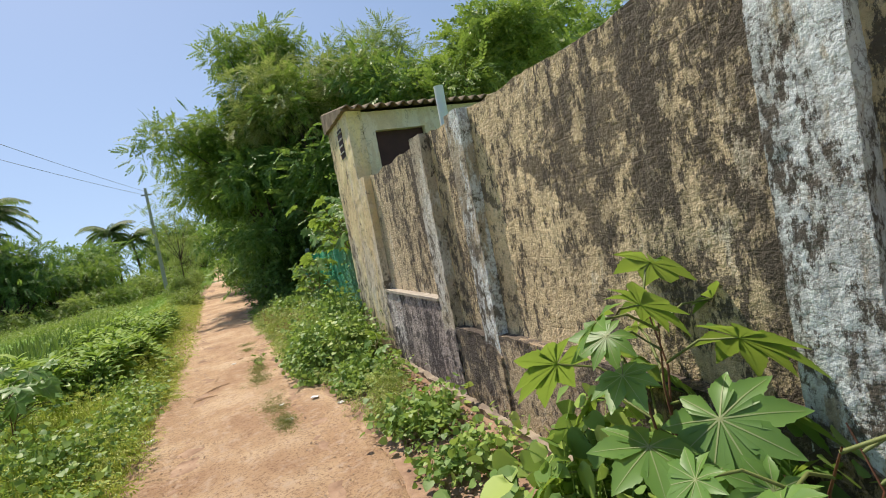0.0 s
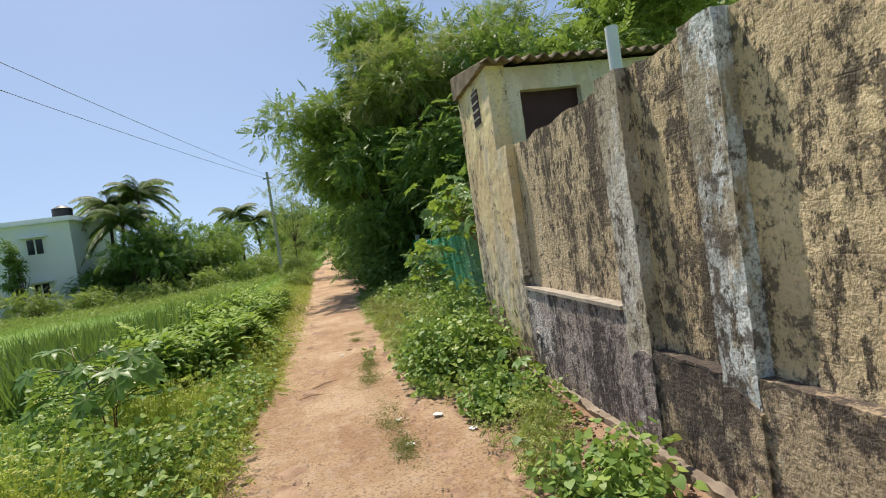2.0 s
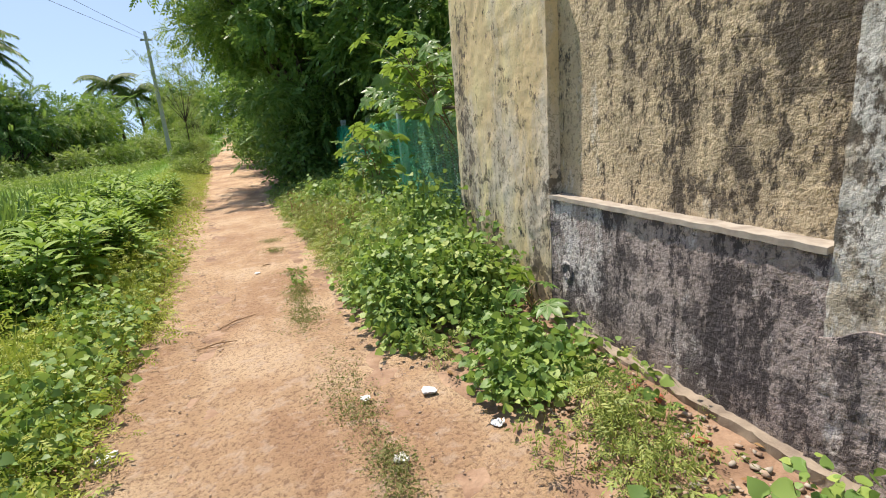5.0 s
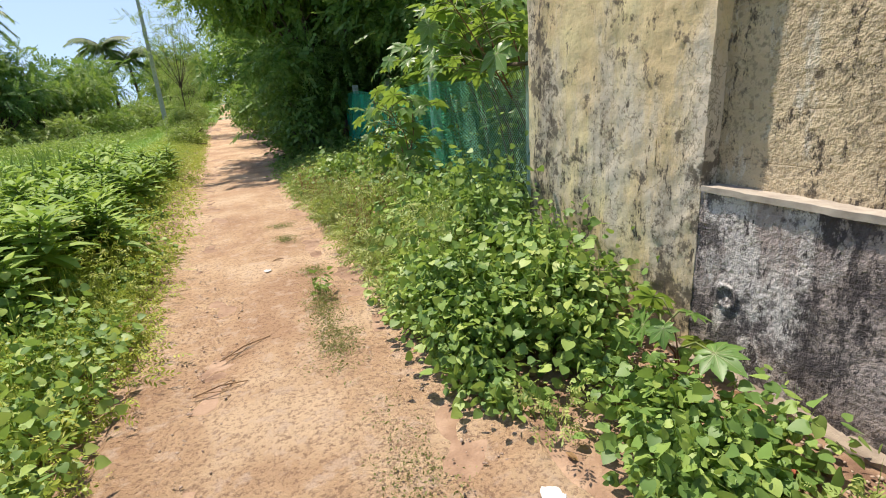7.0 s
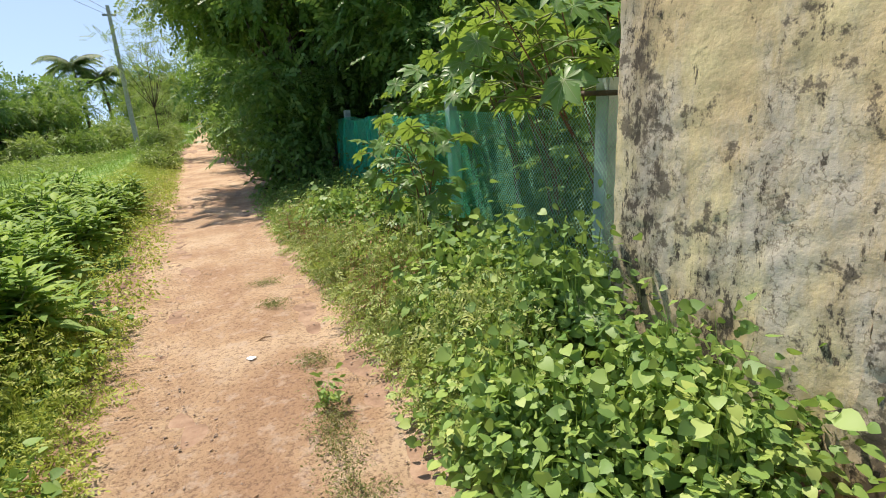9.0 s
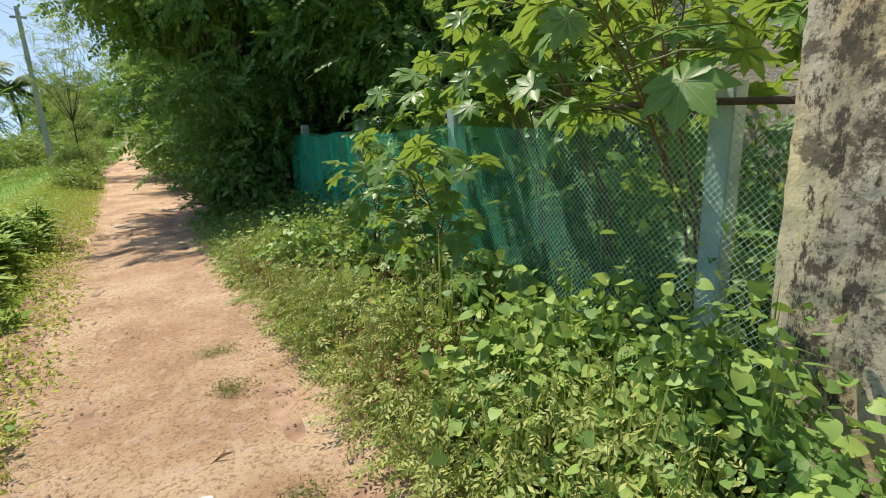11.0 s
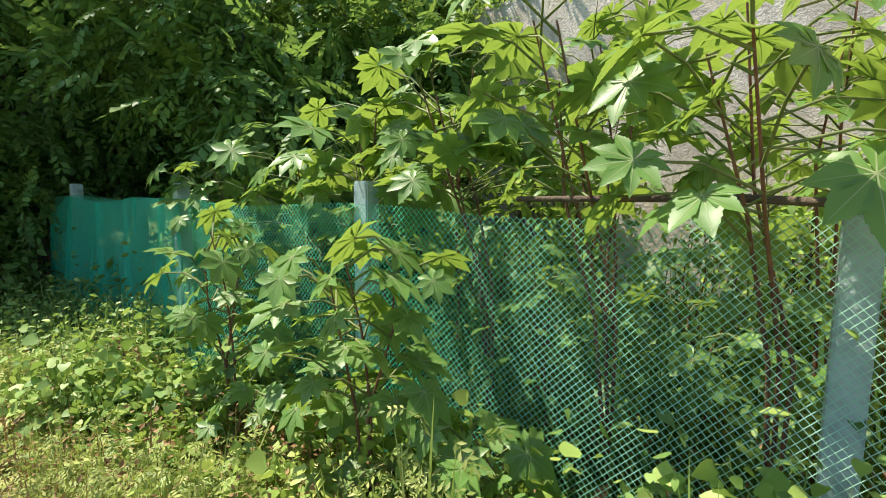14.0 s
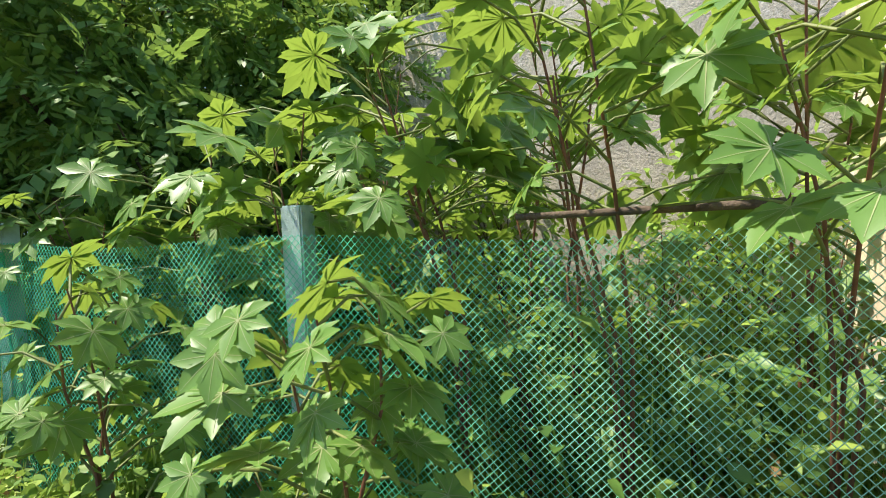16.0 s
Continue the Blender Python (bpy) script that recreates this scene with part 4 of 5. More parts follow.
# left verge and bank
s = area(2600, -2.6, lambda y: lane_left(y) - 0.02, 1.5, 9.5)
weed_bed("weeds", "fine yellow-green weeds along the lane's edge", s, side_tall(s, 0.8, 0.36) * (0.8 + 1.0 * fractal(s, 1.9, 2, 77)), HERB, 0.07, 8, L_YELLOW, 0.07)
s = clumped(area(1500, -3.4, lambda y: lane_left(y) - 0.16, 2.5, 9.5), 1.4, 0.12, 78)
weed_bed("creeper_bed", "low creepers with round green leaves on the bank", s, side_tall(s, 0.8, 0.45), HEART, 0.042, 22, L_WEED, 0.09)
s = area(2000, lambda y: lane_left(y) - 1.6, lambda y: lane_left(y) + 0.02, 9.5, 30)
weed_bed("weeds", "grassy green weeds beside the lane", s, side_tall(s, 0.9, 0.28), SMALL, 0.04, 24, L_YELLOW, 0.09)
s = area(2600, -8, -2.4, 1, 10)
weed_bed("weeds", "low green weeds over the bank", s, 0.25, SMALL, 0.065, 14, L_WEED, 0.12)

s = area(1100, -3.2, lambda y: lane_left(y) - 0.02, -8, 1.5)
weed_bed("weeds", "fine yellow-green weeds along the lane's edge", s, side_tall(s, 0.8, 0.34) * (0.8 + 1.0 * fractal(s, 1.9, 2, 77)), SMALL, 0.03, 24, L_YELLOW, 0.08)
s = clumped(area(600, lambda y: lane_right(y) + 0.15, 1.3, -8, 0.5), 1.6, 0.05, 74)
weed_bed("weeds", "low yellow-green weeds on bare red soil", s, 0.24, SMALL, 0.024, 24, L_YELLOW, 0.07)

# tall blades of reed
s = area(6000, -8.0, -3.1, 8.0, 15.5)
stalks("reed_bed", "dark upright reed blades in the wet field", s, 0.85, L_REED)

# field grass
s = area(30000, -26, lambda y: lane_left(y) - 0.3, 12, 46)
stalks("field_grass", "bright green grass of the open field", s, 0.22, L_GRASS)
s = area(14000, -16, -2.2, -8, 16)
stalks("field_grass", "bright green grass of the open field", s, 0.30, L_GRASS)


# broad-leaved shrubs: rosettes of lance leaves
def shrub(variant):
    r = np.random.default_rng(variant)
    tops, runs = [], []
    for k in range(9):
        a, d = r.uniform(0, 6.28), r.uniform(0.05, 0.34)
        top = np.array([math.cos(a) * d, math.sin(a) * d, r.uniform(0.35, 0.72)])
        tops.append(top)
        runs.append(([(0, 0, -0.03), tuple(top * (0.4, 0.4, 0.55)), tuple(top)], [0.010, 0.008, 0.005]))
    P, A, N, S = [], [], [], []
    for top in tops:
        for n in range(20):
            a = n * 2.4
            lift = n / 20
            P.append(top - np.array([0, 0, (1 - lift) * 0.28]))
            A.append((math.cos(a), math.sin(a), 0.15 + lift * 0.9))
            N.append((0, 0, 1))
            S.append(0.20 * (1.25 - 0.5 * lift) * r.uniform(0.8, 1.2))
    leaf = strew(leaf_strip([(0, 0.03), (0.25, 0.13), (0.6, 0.16), (0.85, 0.08), (1.0, 0.005)], 0.3, 0.4), np.array(P), np.array(A), np.array(N) + r.normal(0, 0.15, (len(P), 3)), np.array(S))
    sh = thing("shrub", "leafy shrub with rosettes of long glossy leaves", "shrub", (0, 0, 0), "shrubs beside the lane")
    put("stem", tubes_mesh("stem", runs, 5), M_GREENSTEM, sh)
    put("foliage", raw_mesh("foliage", *leaf), L_SHRUB, sh)
    return sh


models = [shrub(k) for k in range(4)]
r = random.Random(5)
spots = []
while len(spots) < 64:
    y = r.uniform(7.6, 15.5)
    x = float(lane_left(y)) - r.uniform(0.5, 2.5)
    if all((x - a) ** 2 + (y - c) ** 2 > 0.13 for a, c in spots):
        spots.append((x, y))
for k, (x, y) in enumerate(spots):
    s = r.uniform(0.75, 1.2)
    m = pose(x, y, float(height(x, y)), 0, 0, r.uniform(0, 360)) @ Matrix.Scale(s, 4)
    if k < 4:
        models[k].matrix_basis = m
    else:
        copy_thing(models[k % 4], m).scale = (s, s, s)


# ---- trees ----
def tree(name, label, at, tall, wide, leafmat, template, leaf, clumps, per, seed, base=0.25, trunk=0.16, squash=1.0, group="", clump=0.75):
    """Tapered trunk, limbs to clumps, a crown of many leaves with gaps."""
    g = np.random.default_rng(seed)
    t = thing(name, label, "tree" if "bush" not in name else "bush", (at[0], at[1], at[2] + float(rise(at[0], at[1]))), group)
    C, boughs = [], []
    many = clumps >= 50
    while len(boughs) < (max(9, clumps // 7) if many else clumps):
        d = g.normal(0, 1, 3)
        d /= np.linalg.norm(d)
        q = d * (g.uniform(0.6, 1.0) if many and len(boughs) % 4 else g.uniform(0.3, 1.0) ** 0.6)
        if not many or all(np.linalg.norm(q - o) > 0.26 for o in boughs) or g.random() < 0.03:
            boughs.append(q)
    while len(C) < clumps:
        q = boughs[len(C) % len(boughs)] + (g.normal(0, 0.125, 3) * (1, 1, 0.55) if many else 0)
        z = tall * (base + (1 - base) * (0.5 + 0.5 * q[2]))
        flare = 1.0 - 0.35 * max(0.0, q[2]) ** 2
        C.append((q[0] * wide * flare, q[1] * wide * flare * squash, z))
    C = np.array(C)
    runs = []
    th = trunk
    fork = np.array([g.normal(0, 0.1), g.normal(0, 0.1), tall * base * 0.9 + 0.1])
    runs.append(([(0, 0, -0.1), tuple(fork * 0.5 + g.normal(0, 0.04, 3)), tuple(fork), (fork[0] + 0.1, fork[1], tall * 0.7)], [th, th * 0.8, th * 0.65, th * 0.2]))
    for c in C[:: max(1, clumps // 22)]:
        m = fork * 0.5 + c * 0.5 + g.normal(0, 0.25, 3)
        runs.append(([tuple(fork), tuple(m), tuple(c)], [th * 0.4, th * 0.22, th * 0.06]))
    put("trunk", tubes_mesh("trunk", runs, 6), M_BARK, t)
    v, f = leafage(template, C, np.array([clump, clump, clump * 0.62]), per, leaf, 0.5, 0.35 if len(template[0]) < 20 else 0.8)
    put("crown", raw_mesh("crown", v, f), leafmat, t)
    return t


TL = "large leafy tree with dark spreading crown over the lane"
tree("tree", TL, (2.35, 18.3, 0), 9.0, 3.6, L_TREE, SPRAY, 0.38, 200, 58, 1, 0.26, 0.22, clump=0.5)
tree("tree", "dense dark tree overhanging the lane", (2.1, 16.6, 0), 5.6, 2.1, L_DARKTREE, HANG, 0.34, 130, 42, 2, 0.12, 0.14, clump=0.42)
tree("tree", "dark leafy tree leaning over the lane", (1.45, 17.5, 0), 7.0, 2.0, L_DARKTREE, HANG, 0.34, 140, 44, 63, 0.24, 0.12, clump=0.42)
tree("tree", "tall feathery bamboo-like tree with pale crown", (6.0, 16.5, 0), 8.4, 3.0, L_FEATHER, FINE, 0.6, 100, 22, 3, 0.3, 0.16, clump=0.5)
tree("tree", "tall feathery tree with pale crown", (10.0, 20, 0), 10.0, 3.6, L_FEATHER, FINE, 0.7, 90, 20, 4, 0.3, 0.18, clump=0.6)
tree("tree", "pale olive feathery tree beside the lane", (3.0, 16.0, 0), 8.3, 2.2, L_OLIVE, FINE, 0.42, 90, 34, 62, 0.45, 0.12, clump=0.42)
tree("tree", "tall green tree behind the wall", (13.5, 17.5, 0), 11.2, 4.2, L_TREE, SPRAY, 0.75, 100, 20, 5, 0.3, 0.2, clump=0.6)
tree("tree", "green tree behind the rendered building", (8.6, 12.8, 0), 8.2, 2.6, L_TREE, SPRAY, 0.5, 90, 22, 64, 0.3, 0.14, clump=0.45)
tree("tree", "tall green tree behind the wall", (19, 22, 0), 12.5, 5, L_TREE, SPRAY, 0.9, 90, 20, 6, 0.3, 0.2)
tree("tree", "dark tree beside the lane", (3.2, 24, 0), 8.5, 4.2, L_DARKTREE, SPRAY, 0.7, 110, 22, 7, 0.1, 0.2)
tree("tree", "dark tree beside the lane", (2.4, 31, 0), 7.5, 3.4, L_DARKTREE, SPRAY, 0.75, 90, 20, 8, 0.1, 0.2)
tree("tree", "light green tree beside the lane", (1.5, 40, 0), 6.5, 3.2, L_FEATHER, SPRAY, 0.7, 60, 20, 9, 0.1, 0.2)
tree("tree", "dark tree behind the net", (4.6, 13.8, 0), 6.5, 2.6, L_DARKTREE, HANG, 0.40, 130, 32, 10, 0.06, 0.14, clump=0.5)
tree("tree", "dark tree behind the net", (6.9, 13.0, 0), 7.5, 2.8, L_TREE, SPRAY, 0.42, 110, 30, 11, 0.1, 0.14, clump=0.5)
tree("tree", "slender sparse tree with thin feathery leaves", (-3.1, 33.5, 0), 7.4, 1.7, L_FEATHER, FINE, 0.55, 44, 9, 12, 0.35, 0.035, clump=0.45)
for k, (x, y, h, w) in enumerate(((0.85, 15.3, 1.5, 0.6), (0.75, 16.2, 2.2, 0.75), (1.0, 17.5, 2.4, 1.0), (0.95, 20, 2.4, 1.1), (0.6, 23, 2.2, 1.1), (0.5, 27, 2.4, 1.2), (0.2, 32, 2.6, 1.3), (0.0, 37, 2.6, 1.3))):
    tree("bush", "shaded bush at the lane's edge", (x, y, 0), h, w, L_DARKTREE, OVAL, 0.12, 40, 50, 20 + k, 0.03, 0.05, group="bushes beside the lane", clump=0.32)
for k, (x, y, h, w) in enumerate(((-2.6, 25, 0.6, 0.4), (-2.9, 29, 0.8, 0.5), (-3.3, 32.2, 1.3, 0.8), (-3.6, 37, 1.4, 0.9), (-3.7, 43, 1.5, 1.0), (-4.4, 50, 3.4, 1.5), (-4.9, 58, 5.2, 2.2), (-7.2, 64, 6.0, 2.8))):
    tree("bush", "light green roadside bush", (x, y, 0), h, w, L_FEATHER, SMALL, 0.10, 36, 120, 40 + k, 0.05, 0.05, group="bushes beside the lane", clump=0.3)
tree("tree", "green tree closing the end of the lane", (2.0, 64, 0), 8.5, 5, L_TREE, SMALL, 0.30, 70, 180, 60, 0.2, 0.2, clump=1.1)
tree("tree", "green tree closing the end of the lane", (-7.5, 80, 0), 7, 4.5, L_FEATHER, SMALL, 0.35, 60, 140, 61, 0.08, 0.2, clump=1.1)

for k, (x, y, h, w) in enumerate(((4.2, 7.6, 2.2, 0.8), (4.3, 9.8, 2.3, 0.8), (4.2, 11.4, 2.4, 0.9), (3.0, 12.8, 2.2, 0.9))):
    tree("bush", "leafy green bush against the rendered wall", (x, y, 0), h, w, L_SHRUB, OVAL, 0.10, 40, 60, 80 + k, 0.05, 0.04, group="bushes behind the net", clump=0.3)

s = area(5000, lambda y: lane_right(y), 1.5, 40, 75)
stalks("lane_grass", "green grass beside the lane's far end", s, 0.35, L_GRASS)
s = area(5000, -6.5, lambda y: lane_left(y), 40, 75)
stalks("lane_grass", "green grass beside the lane's far end", s, 0.35, L_GRASS)
s = area(2500, -30, -6, 30, 46)
weed_bed("weeds", "rank pale weeds at the field's edge", s, 0.4 + 0.7 * np.clip(fractal(s, 0.25, 2, 91) + 0.2, 0, 1), SMALL, 0.12, 16, L_FEATHER, 0.3)

tree("tree", "slim dark columnar tree before the house", (-24.4, 43.4, -0.3), 6.4, 0.55, L_DARKTREE, SMALL, 0.22, 40, 70, 73, 0.15, 0.08, clump=0.25)

# far belt of bushes and trees over the field
far = [tree("bush", "round green bush at the field's edge", (0, 0, 0), 3.4, 2.4, L_TREE, SPRAY, 0.6, 60, 11, 70, 0.02, 0.08, group="bushes beyond the field", clump=0.6),
       tree("bush", "pale green bush at the field's edge", (0, 0, 0), 2.4, 2.0, L_FEATHER, SPRAY, 0.55, 50, 11, 71, 0.02, 0.08, group="bushes beyond the field", clump=0.5),
       tree("tree", "dark spreading tree beyond the field", (0, 0, 0), 5.8, 3.0, L_DARKTREE, SPRAY, 0.8, 80, 14, 72, 0.1, 0.15, group="trees beyond the field", clump=0.8)]
r = random.Random(9)
belt = [(-17.2, 46, 2, 1.0), (-15.6, 46.5, 2, 0.95), (-14.0, 49, 2, 0.8), (-19.5, 46, 2, 0.7), (-13.0, 50, 0, 1.15), (-11.0, 52, 0, 1.1), (-9.4, 54, 2, 0.6), (-8.0, 55, 0, 1.0), (-24, 38, 0, 0.7), (-21, 39, 1, 0.8), (-26, 36, 1, 0.9),
        (-15, 42, 1, 0.7), (-11.5, 44, 1, 0.8), (-9.5, 47, 0, 0.7), (-7.6, 50, 1, 0.9), (-18, 40, 1, 0.8), (-29, 33, 0, 1.0), (-33, 30, 1, 1.2)]
for k in range(46):
    y = r.uniform(58, 95)
    belt.append((-r.uniform(4, 62) * y / 70, y, r.choice((0, 0, 1, 2)), r.uniform(0.75, 1.25)))
for k in range(14):
    belt.append((r.uniform(8, 40), r.uniform(30, 70), 2, r.uniform(1.2, 1.9)))
for k, (x, y, kind, s) in enumerate(belt):
    m = pose(x, y, float(height(x, y)) - 0.03, 0, 0, r.uniform(0, 360)) @ Matrix.Scale(s, 4)
    if far[kind].location.length < 0.01:
        far[kind].matrix_basis = m
    else:
        c = copy_thing(far[kind], m)
        c.scale = (s * r.uniform(0.7, 1.3), s * r.uniform(0.8, 1.2), s * r.uniform(0.65, 1.35))


FROND = (BLADE[0] * (1.4, 1, 1), BLADE[1])


def palm(at, tall, seed, reach=3.0):
    g = np.random.default_rng(seed)
    t = thing("coconut_palm", "tall coconut palm with drooping fronds", "palm tree", at, "coconut palms")
    bend = g.normal(0, 0.4, 2)
    top = np.array([bend[0], bend[1], tall])
    put("trunk", tubes_mesh("trunk", [([(0, 0, -0.2), (bend[0] * .2, bend[1] * .2, tall * .5), tuple(top)], [0.2, 0.15, 0.11])], 8), M_BARK, t)
    for k in range(32):
        P, A, N, S = [], [], [], []
        a = k * 2.4 + g.normal(0, 0.2)
        lift = g.uniform(-0.25, 1.45)
        d = np.array([math.cos(a), math.sin(a), 0])
        ln = reach * g.uniform(0.8, 1.15)
        pts = []
        for u in np.linspace(0, 1, 9):
            pts.append(top + d * ln * u * math.cos(lift * (1 - u) * 0.8) + np.array([0, 0, ln * (math.sin(lift) * u * 1.15 - 0.8 * u ** 2.1)]))
        side = np.cross(d, (0, 0, 1))
        for n in range(60):
            u = 0.12 + 0.88 * n / 60
            i = min(int(u * 8), 7)
            q = pts[i] + (pts[i + 1] - pts[i]) * (u * 8 - i)
            for sg in (-1, 1):
                P.append(q)
                A.append(side * sg + d * 0.55 + np.array([0, 0, -0.85 + g.normal(0, 0.2)]))
                N.append(np.array([0, 0, 1]) + side * sg * 0.3)
                S.append(0.75 * g.uniform(0.7, 1.15) * (1.05 - 0.6 * abs(u - 0.4)) * reach / 3)
        fr = put("frond", raw_mesh("frond", *strew(FROND, np.array(P), np.array(A), np.array(N), np.array(S))), L_PALM, t)
        put("rib", tubes_mesh("rib", [([tuple(q) for q in pts], list(np.linspace(0.03, 0.006, 9)))], 4), M_GREENSTEM, fr)
    return t


palm((-19.9, 49, -0.3), 8.6, 1, 2.9)
palm((-17.6, 50, -0.3), 9.4, 2, 3.1)
palm((-18.6, 47.5, -0.3), 6.8, 3, 2.9)
palm((-13.4, 71, -0.3), 8.6, 4)
palm((-11.4, 73, -0.3), 7.4, 5)
palm((-26, 60, -0.3), 8, 6)

# ---- house beyond the field ----
house = thing("house", "mint green flat-roofed house beyond the field", "house", (-24.6, 45, -0.3))
part("wall", box_bm(-4.2, 3.6, 0, 8, 0, 7.3), M_MINT, house)
part("parapet", box_bm(-4.35, 3.75, -0.15, 8.15, 7.3, 7.62, 0.03), M_MINT, house)
part("roof", box_bm(-4.5, 3.9, -0.35, 8.3, 7.2, 7.32), M_MINT, house)
for x, z in ((1.05, 4.9), (-2.2, 4.9), (1.05, 1.4)):
    w = part("window", box_bm(x - 0.6, x + 0.6, -0.03, 0.02, z, z + 1.15), M_GLASS, house)
    for q in (-0.6, 0.0, 0.6):
        part("frame", box_bm(x + q - 0.05, x + q + 0.05, -0.07, -0.02, z - 0.05, z + 1.2), M_MINT, w)
    part("sunshade", box_bm(x - 0.95, x + 0.95, -0.6, -0.002, z + 1.25, z + 1.35), M_MINT, house)
tank = thing("water_tank", "black plastic water tank on a house roof", "tank", (-22.3, 47, 7.05))
bm = bmesh.new()
bmesh.ops.create_cone(bm, segments=24, radius1=0.7, radius2=0.7, depth=1.1, cap_ends=True, matrix=Matrix.Translation((0, 0, 0.55)))
bmesh.ops.create_cone(bm, segments=24, radius1=0.7, radius2=0.25, depth=0.25, cap_ends=True, matrix=Matrix.Translation((0, 0, 1.24)))
part("tank_body", bm, M_TANK, tank)

# ---- electric pole and wires ----
pole = thing("utility_pole", "slim leaning concrete utility pole beside the lane", "pole", (-4.25, 33.6, 0))
bm = bmesh.new()
bmesh.ops.create_cone(bm, segments=4, radius1=0.155, radius2=0.095, depth=7.2, cap_ends=True, matrix=Matrix.Translation((0, 0, 3.4)) @ Matrix.Rotation(0.78, 4, 'Z'))
part("shaft", bm, M_POST, pole)
part("cross_arm", box_bm(-0.28, 0.28, -0.04, 0.04, 6.56, 6.64), M_WIRE, pole)
wires = thing("power_lines", "two sagging electric wires over the field", "wire")
for z0, z1, dx in ((6.78, 7.4, 0.05), (6.6, 6.44, -0.05)):
    pts = []
    for u in np.linspace(0, 1, 30):
        e = (-4.25 + dx + -5.33 * u, 33.6 - 33.6 * u, z0 + (z1 - z0) * u - 1.0 * u * (1 - u))
        pts.append(e)
    put("wire", tubes_mesh("wire", [(pts, [0.009] * 30)], 5), M_WIRE, wires)

# ---- small things on the ground ----
def crumple(name, label, cat, at, size, mat, seed, flat=0.35):
    """A crumpled scrap of plastic or paper."""
    g = np.random.default_rng(seed)
    n = 9
    U, W = np.meshgrid(np.linspace(-1, 1, n), np.linspace(-1, 1, n), indexing="ij")
    p = np.stack([(U * np.sqrt(1 - W * W / 2)).ravel(), (W * np.sqrt(1 - U * U / 2)).ravel(), 0 * U.ravel()], 1)
    h = fractal(p, 1.7, 3, seed)
    p[:, :2] *= (0.75 + 0.25 * fractal(p, 1.1, 2, seed + 9))[:, None]
    p[:, 2] = np.abs(h) * flat
    p *= size
    i0 = np.arange(n * n).reshape(n, n)
    me = raw_mesh(name, p, np.stack([i0[:-1, :-1], i0[1:, :-1], i0[1:, 1:], i0[:-1, 1:]], -1).reshape(-1, 4))
    ob = put(name, me, mat)
    sol = ob.modifiers.new("thick", 'SOLIDIFY')
    sol.thickness = 0.003
    ob.matrix_basis = pose(*at, 0, 0, g.uniform(0, 360))
    return tagged(ob, label, cat)


for k, (x, y, s) in enumerate(((0.36, 5.26, 0.06), (0.035, 5.36, 0.035), (0.055, 4.81, 0.045), (0.55, 4.84, 0.045), (-1.17, 5.44, 0.06), (0.84, 7.32, 0.04), (-0.45, 8.34, 0.035))):
    crumple("plastic_scrap", "crumpled white plastic scrap on the red earth", "litter", (x, y, 0.012), s, M_PAPER, 30 + k)
crumple("cloth_scrap", "faded pink plastic scrap on the verge", "litter", (0.93, 3.72, 0.03), 0.10, M_PINK, 50, 0.6)
crumple("cloth_scrap", "faded pink plastic scrap on the verge", "litter", (1.00, 3.62, 0.03), 0.07, M_PINK, 51, 0.8)

STONES = []
for k in range(5):
    bm = bmesh.new()
    bmesh.ops.create_icosphere(bm, subdivisions=1, radius=1)
    for v in bm.verts:
        v.co *= 1 + 0.95 * noise.noise(v.co * 2.3 + Vector((k * 7, 0, 0)))
        v.co.z *= 0.5
        v.co.x *= 1.25
    me = bpy.data.meshes.new("stone")
    bm.to_mesh(me)
    bm.free()
    STONES.append((np.array([tuple(v.co) for v in me.vertices]), np.array([tuple(p.vertices) for p in me.polygons])))


def gravel(name, label, spots, size, mat):
    lots = []
    for k in range(5):
        q = spots[k::5]
        ax = rng.normal(0, 1, q.shape)
        ax[:, 2] *= 0.2
        nor = rng.normal(0, 0.2, q.shape)
        nor[:, 2] += 1
        lots.append(strew(STONES[k], q, ax, nor, size * rng.uniform(0.4, 1.6, len(q)) ** 1.6))
    return tagged(put(name, raw_mesh(name, *joined(lots)), mat), label, "stones", kind="stuff")


s = area(3600, lambda y: lane_left(y), lambda y: lane_right(y) + 0.1, 2, 14)
gravel("pebbles", "small earthy pebbles strewn over the lane", s, 0.0042, M_STONE)
s = area(1100, 0.7, 1.34, 2.2, 5.8)
gravel("rubble", "earthy stone rubble at the wall's foot", s, 0.008, M_STONE)
s = clumped(area(260, 0.85, 1.34, 3.2, 5.9), 1.5, -0.1, 93)
gravel("plaster_chips", "pale broken plaster chips at the wall's foot", s, 0.009, M_LEDGE)
for k, (x, y) in enumerate(((1.24, 4.72), (1.28, 4.60), (1.12, 4.95), (1.2, 4.3), (1.05, 5.2))):
    v, f = STONES[k]
    ob = put("brick_piece", raw_mesh("brick_piece", v * np.array([0.035, 0.028, 0.028]), f), M_BRICK)
    ob.matrix_basis = pose(x, y, float(height(x, y)) + 0.01, 0, 0, k * 50)
    tagged(ob, "broken red brick piece among rubble", "brick", "brick pieces")
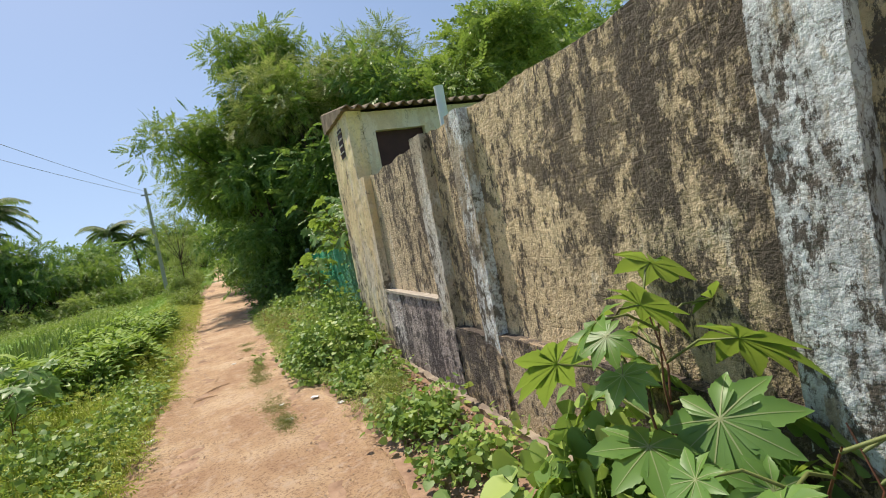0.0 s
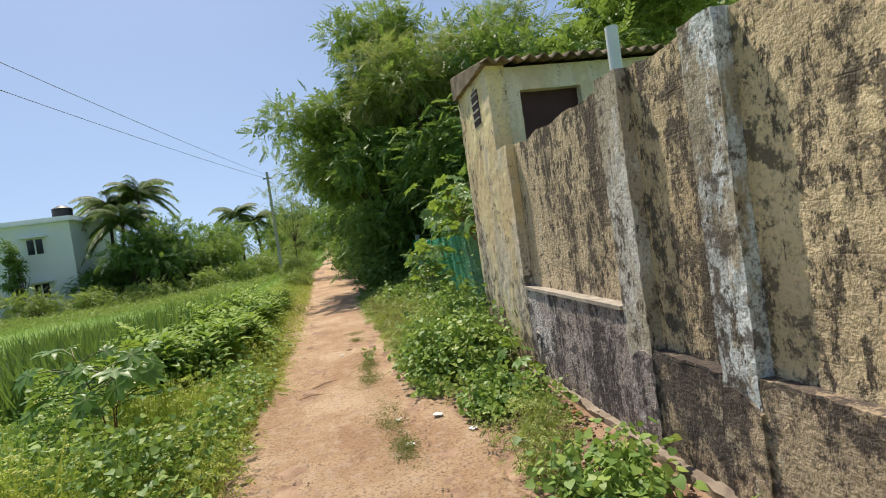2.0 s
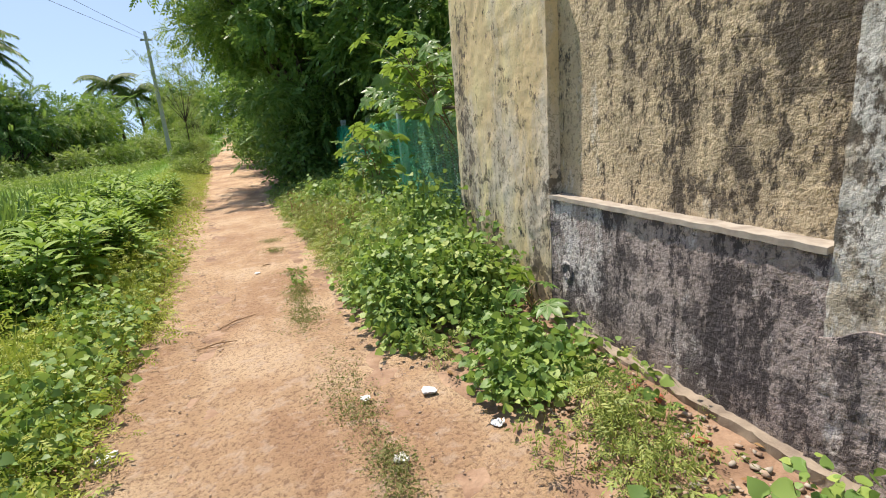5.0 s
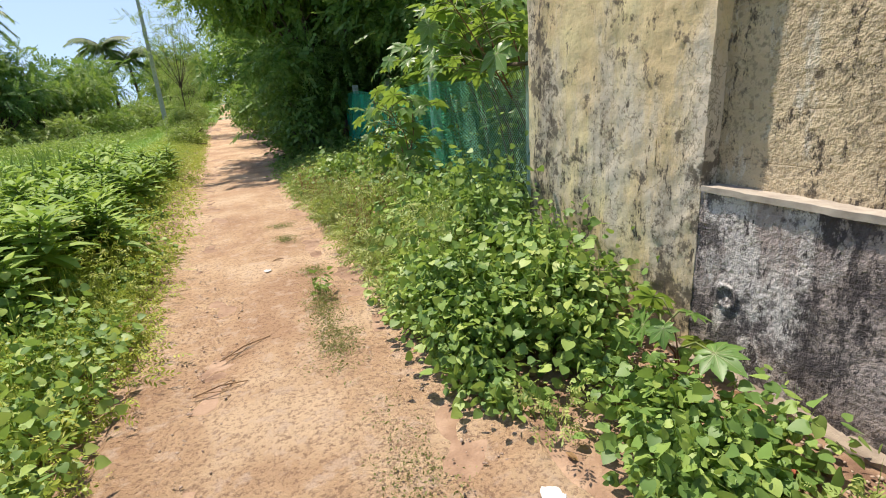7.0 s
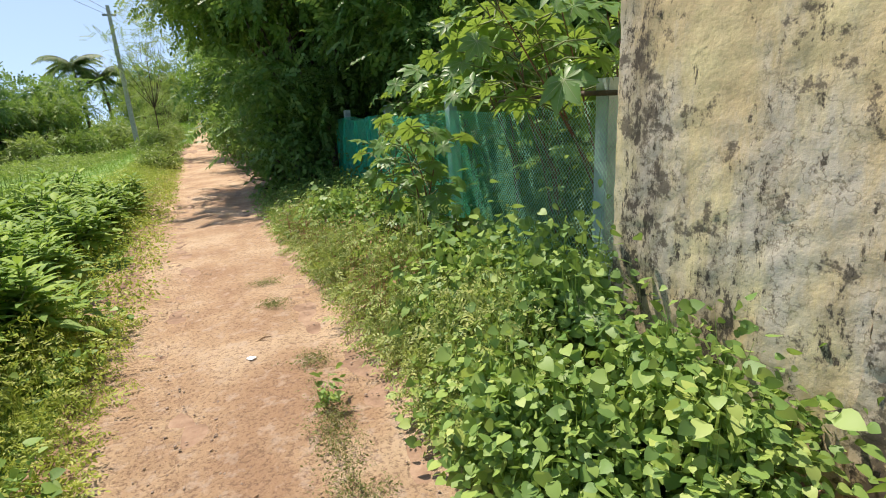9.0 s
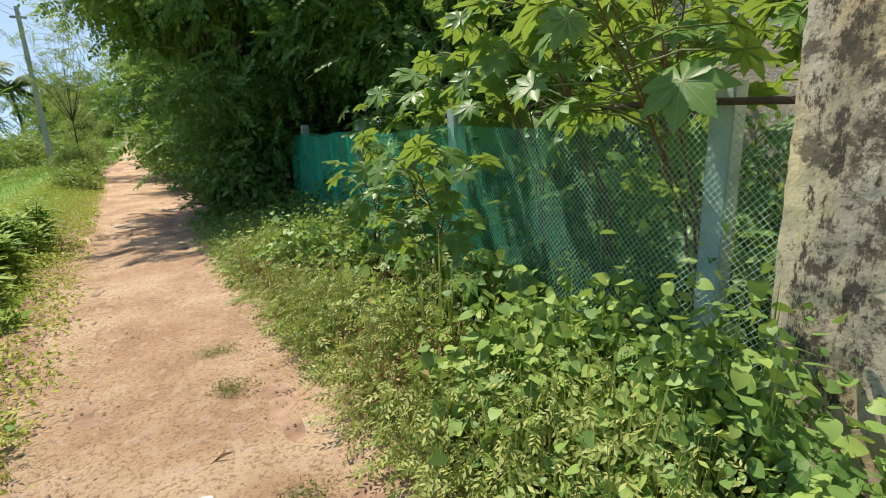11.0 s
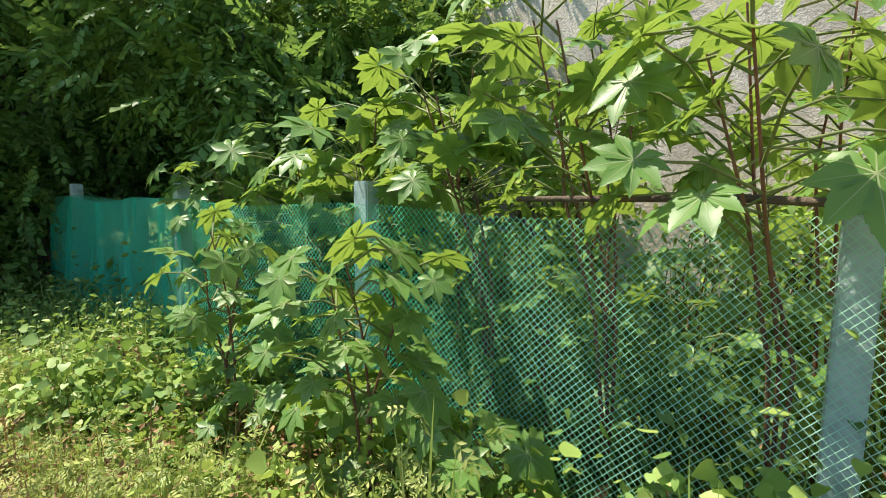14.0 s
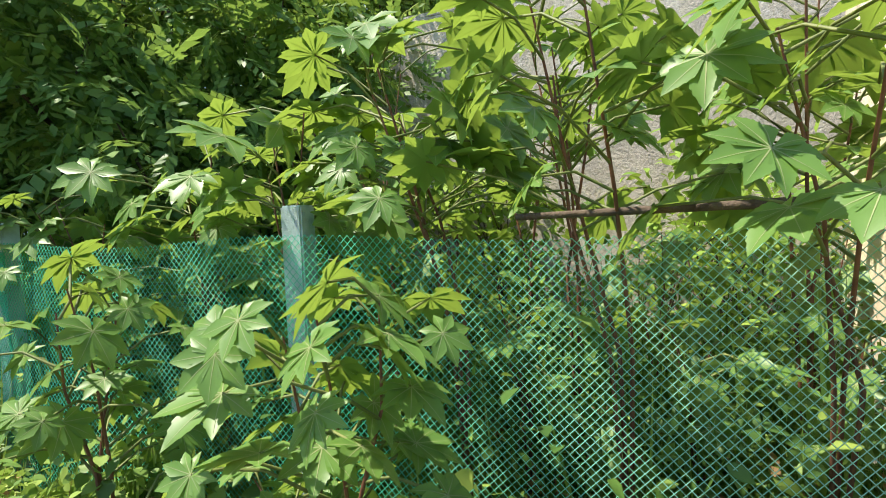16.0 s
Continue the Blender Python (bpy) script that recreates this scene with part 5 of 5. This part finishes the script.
for k, (x, y, ln, a) in enumerate(((-0.63, 6.95, 0.34, 35), (-0.75, 6.55, 0.26, 8), (0.30, 6.6, 0.22, 150), (-0.35, 8.6, 0.12, 20))):
    runs = [([(-ln / 2, 0, 0.01), (0, 0.02, 0.018), (ln / 2, 0, 0.01)], [0.004, 0.005, 0.003]), ([(0, 0.02, 0.016), (ln * 0.3, 0.06, 0.012)], [0.003, 0.002]), ([(-ln * .3, 0.0, 0.012), (ln * 0.1, -0.04, 0.012)], [0.003, 0.002])]
    ob = put("twig", tubes_mesh("twig", runs, 5), M_TWIG)
    ob.matrix_basis = pose(x, y, 0.004, 0, 0, a)
    tagged(ob, "dry brown twig lying on the lane", "twig", "twigs")
L_TUFT = leaf_material("olive tuft", [(0.0, (0.14, 0.15, 0.05)), (0.5, (0.24, 0.24, 0.09)), (1.0, (0.36, 0.30, 0.15))], 0.7, 0.3)
# tufts growing in the middle of the lane
for k, (x, y, w, ln, tall) in enumerate(((-0.13, 7.30, 0.10, 0.42, 0.09), (-0.14, 6.75, 0.14, 0.30, 0.05), (-0.03, 5.35, 0.13, 0.55, 0.05), (0.02, 4.75, 0.10, 0.25, 0.05), (-0.23, 9.27, 0.12, 0.10, 0.03), (-0.24, 9.9, 0.14, 0.10, 0.03), (-0.1, 8.1, 0.1, 0.1, 0.03))):
    n = 160 if tall > 0.04 else 60
    s = np.stack([rng.normal(x, w * 0.5, n), rng.normal(y, ln * 0.5, n), np.full(n, 0.008)], 1)
    weed_bed("grass_tuft", "low olive weeds growing between the wheel ruts", s, tall, SMALL, 0.015, 10, L_TUFT, 0.03)
s = np.array([(-0.13 + 0.01 * k, 7.52 + 0.02 * k, 0.01) for k in range(4)])
weed_bed("grass_tuft", "small upright green weed in the lane", s, 0.20, OVAL, 0.05, 14, L_WEED, 0.03)
# dry litter of leaves below the verge
s = area(350, lambda y: lane_right(y) + 0.1, 1.5, 3.0, 12)
s[:, 2] += 0.004
v, f = strew(OVAL, s, np.concatenate([rng.normal(0, 1, (len(s), 2)), rng.normal(0, 0.15, (len(s), 1))], 1), rng.normal(0, 0.25, s.shape) + np.array([0, 0, 1]), 0.045 * rng.uniform(0.5, 1.4, len(s)))
tagged(put("fallen_leaves", raw_mesh("fallen_leaves", v, f), L_DRY), "dry brown fallen leaves along the verge", "leaves", kind="stuff")
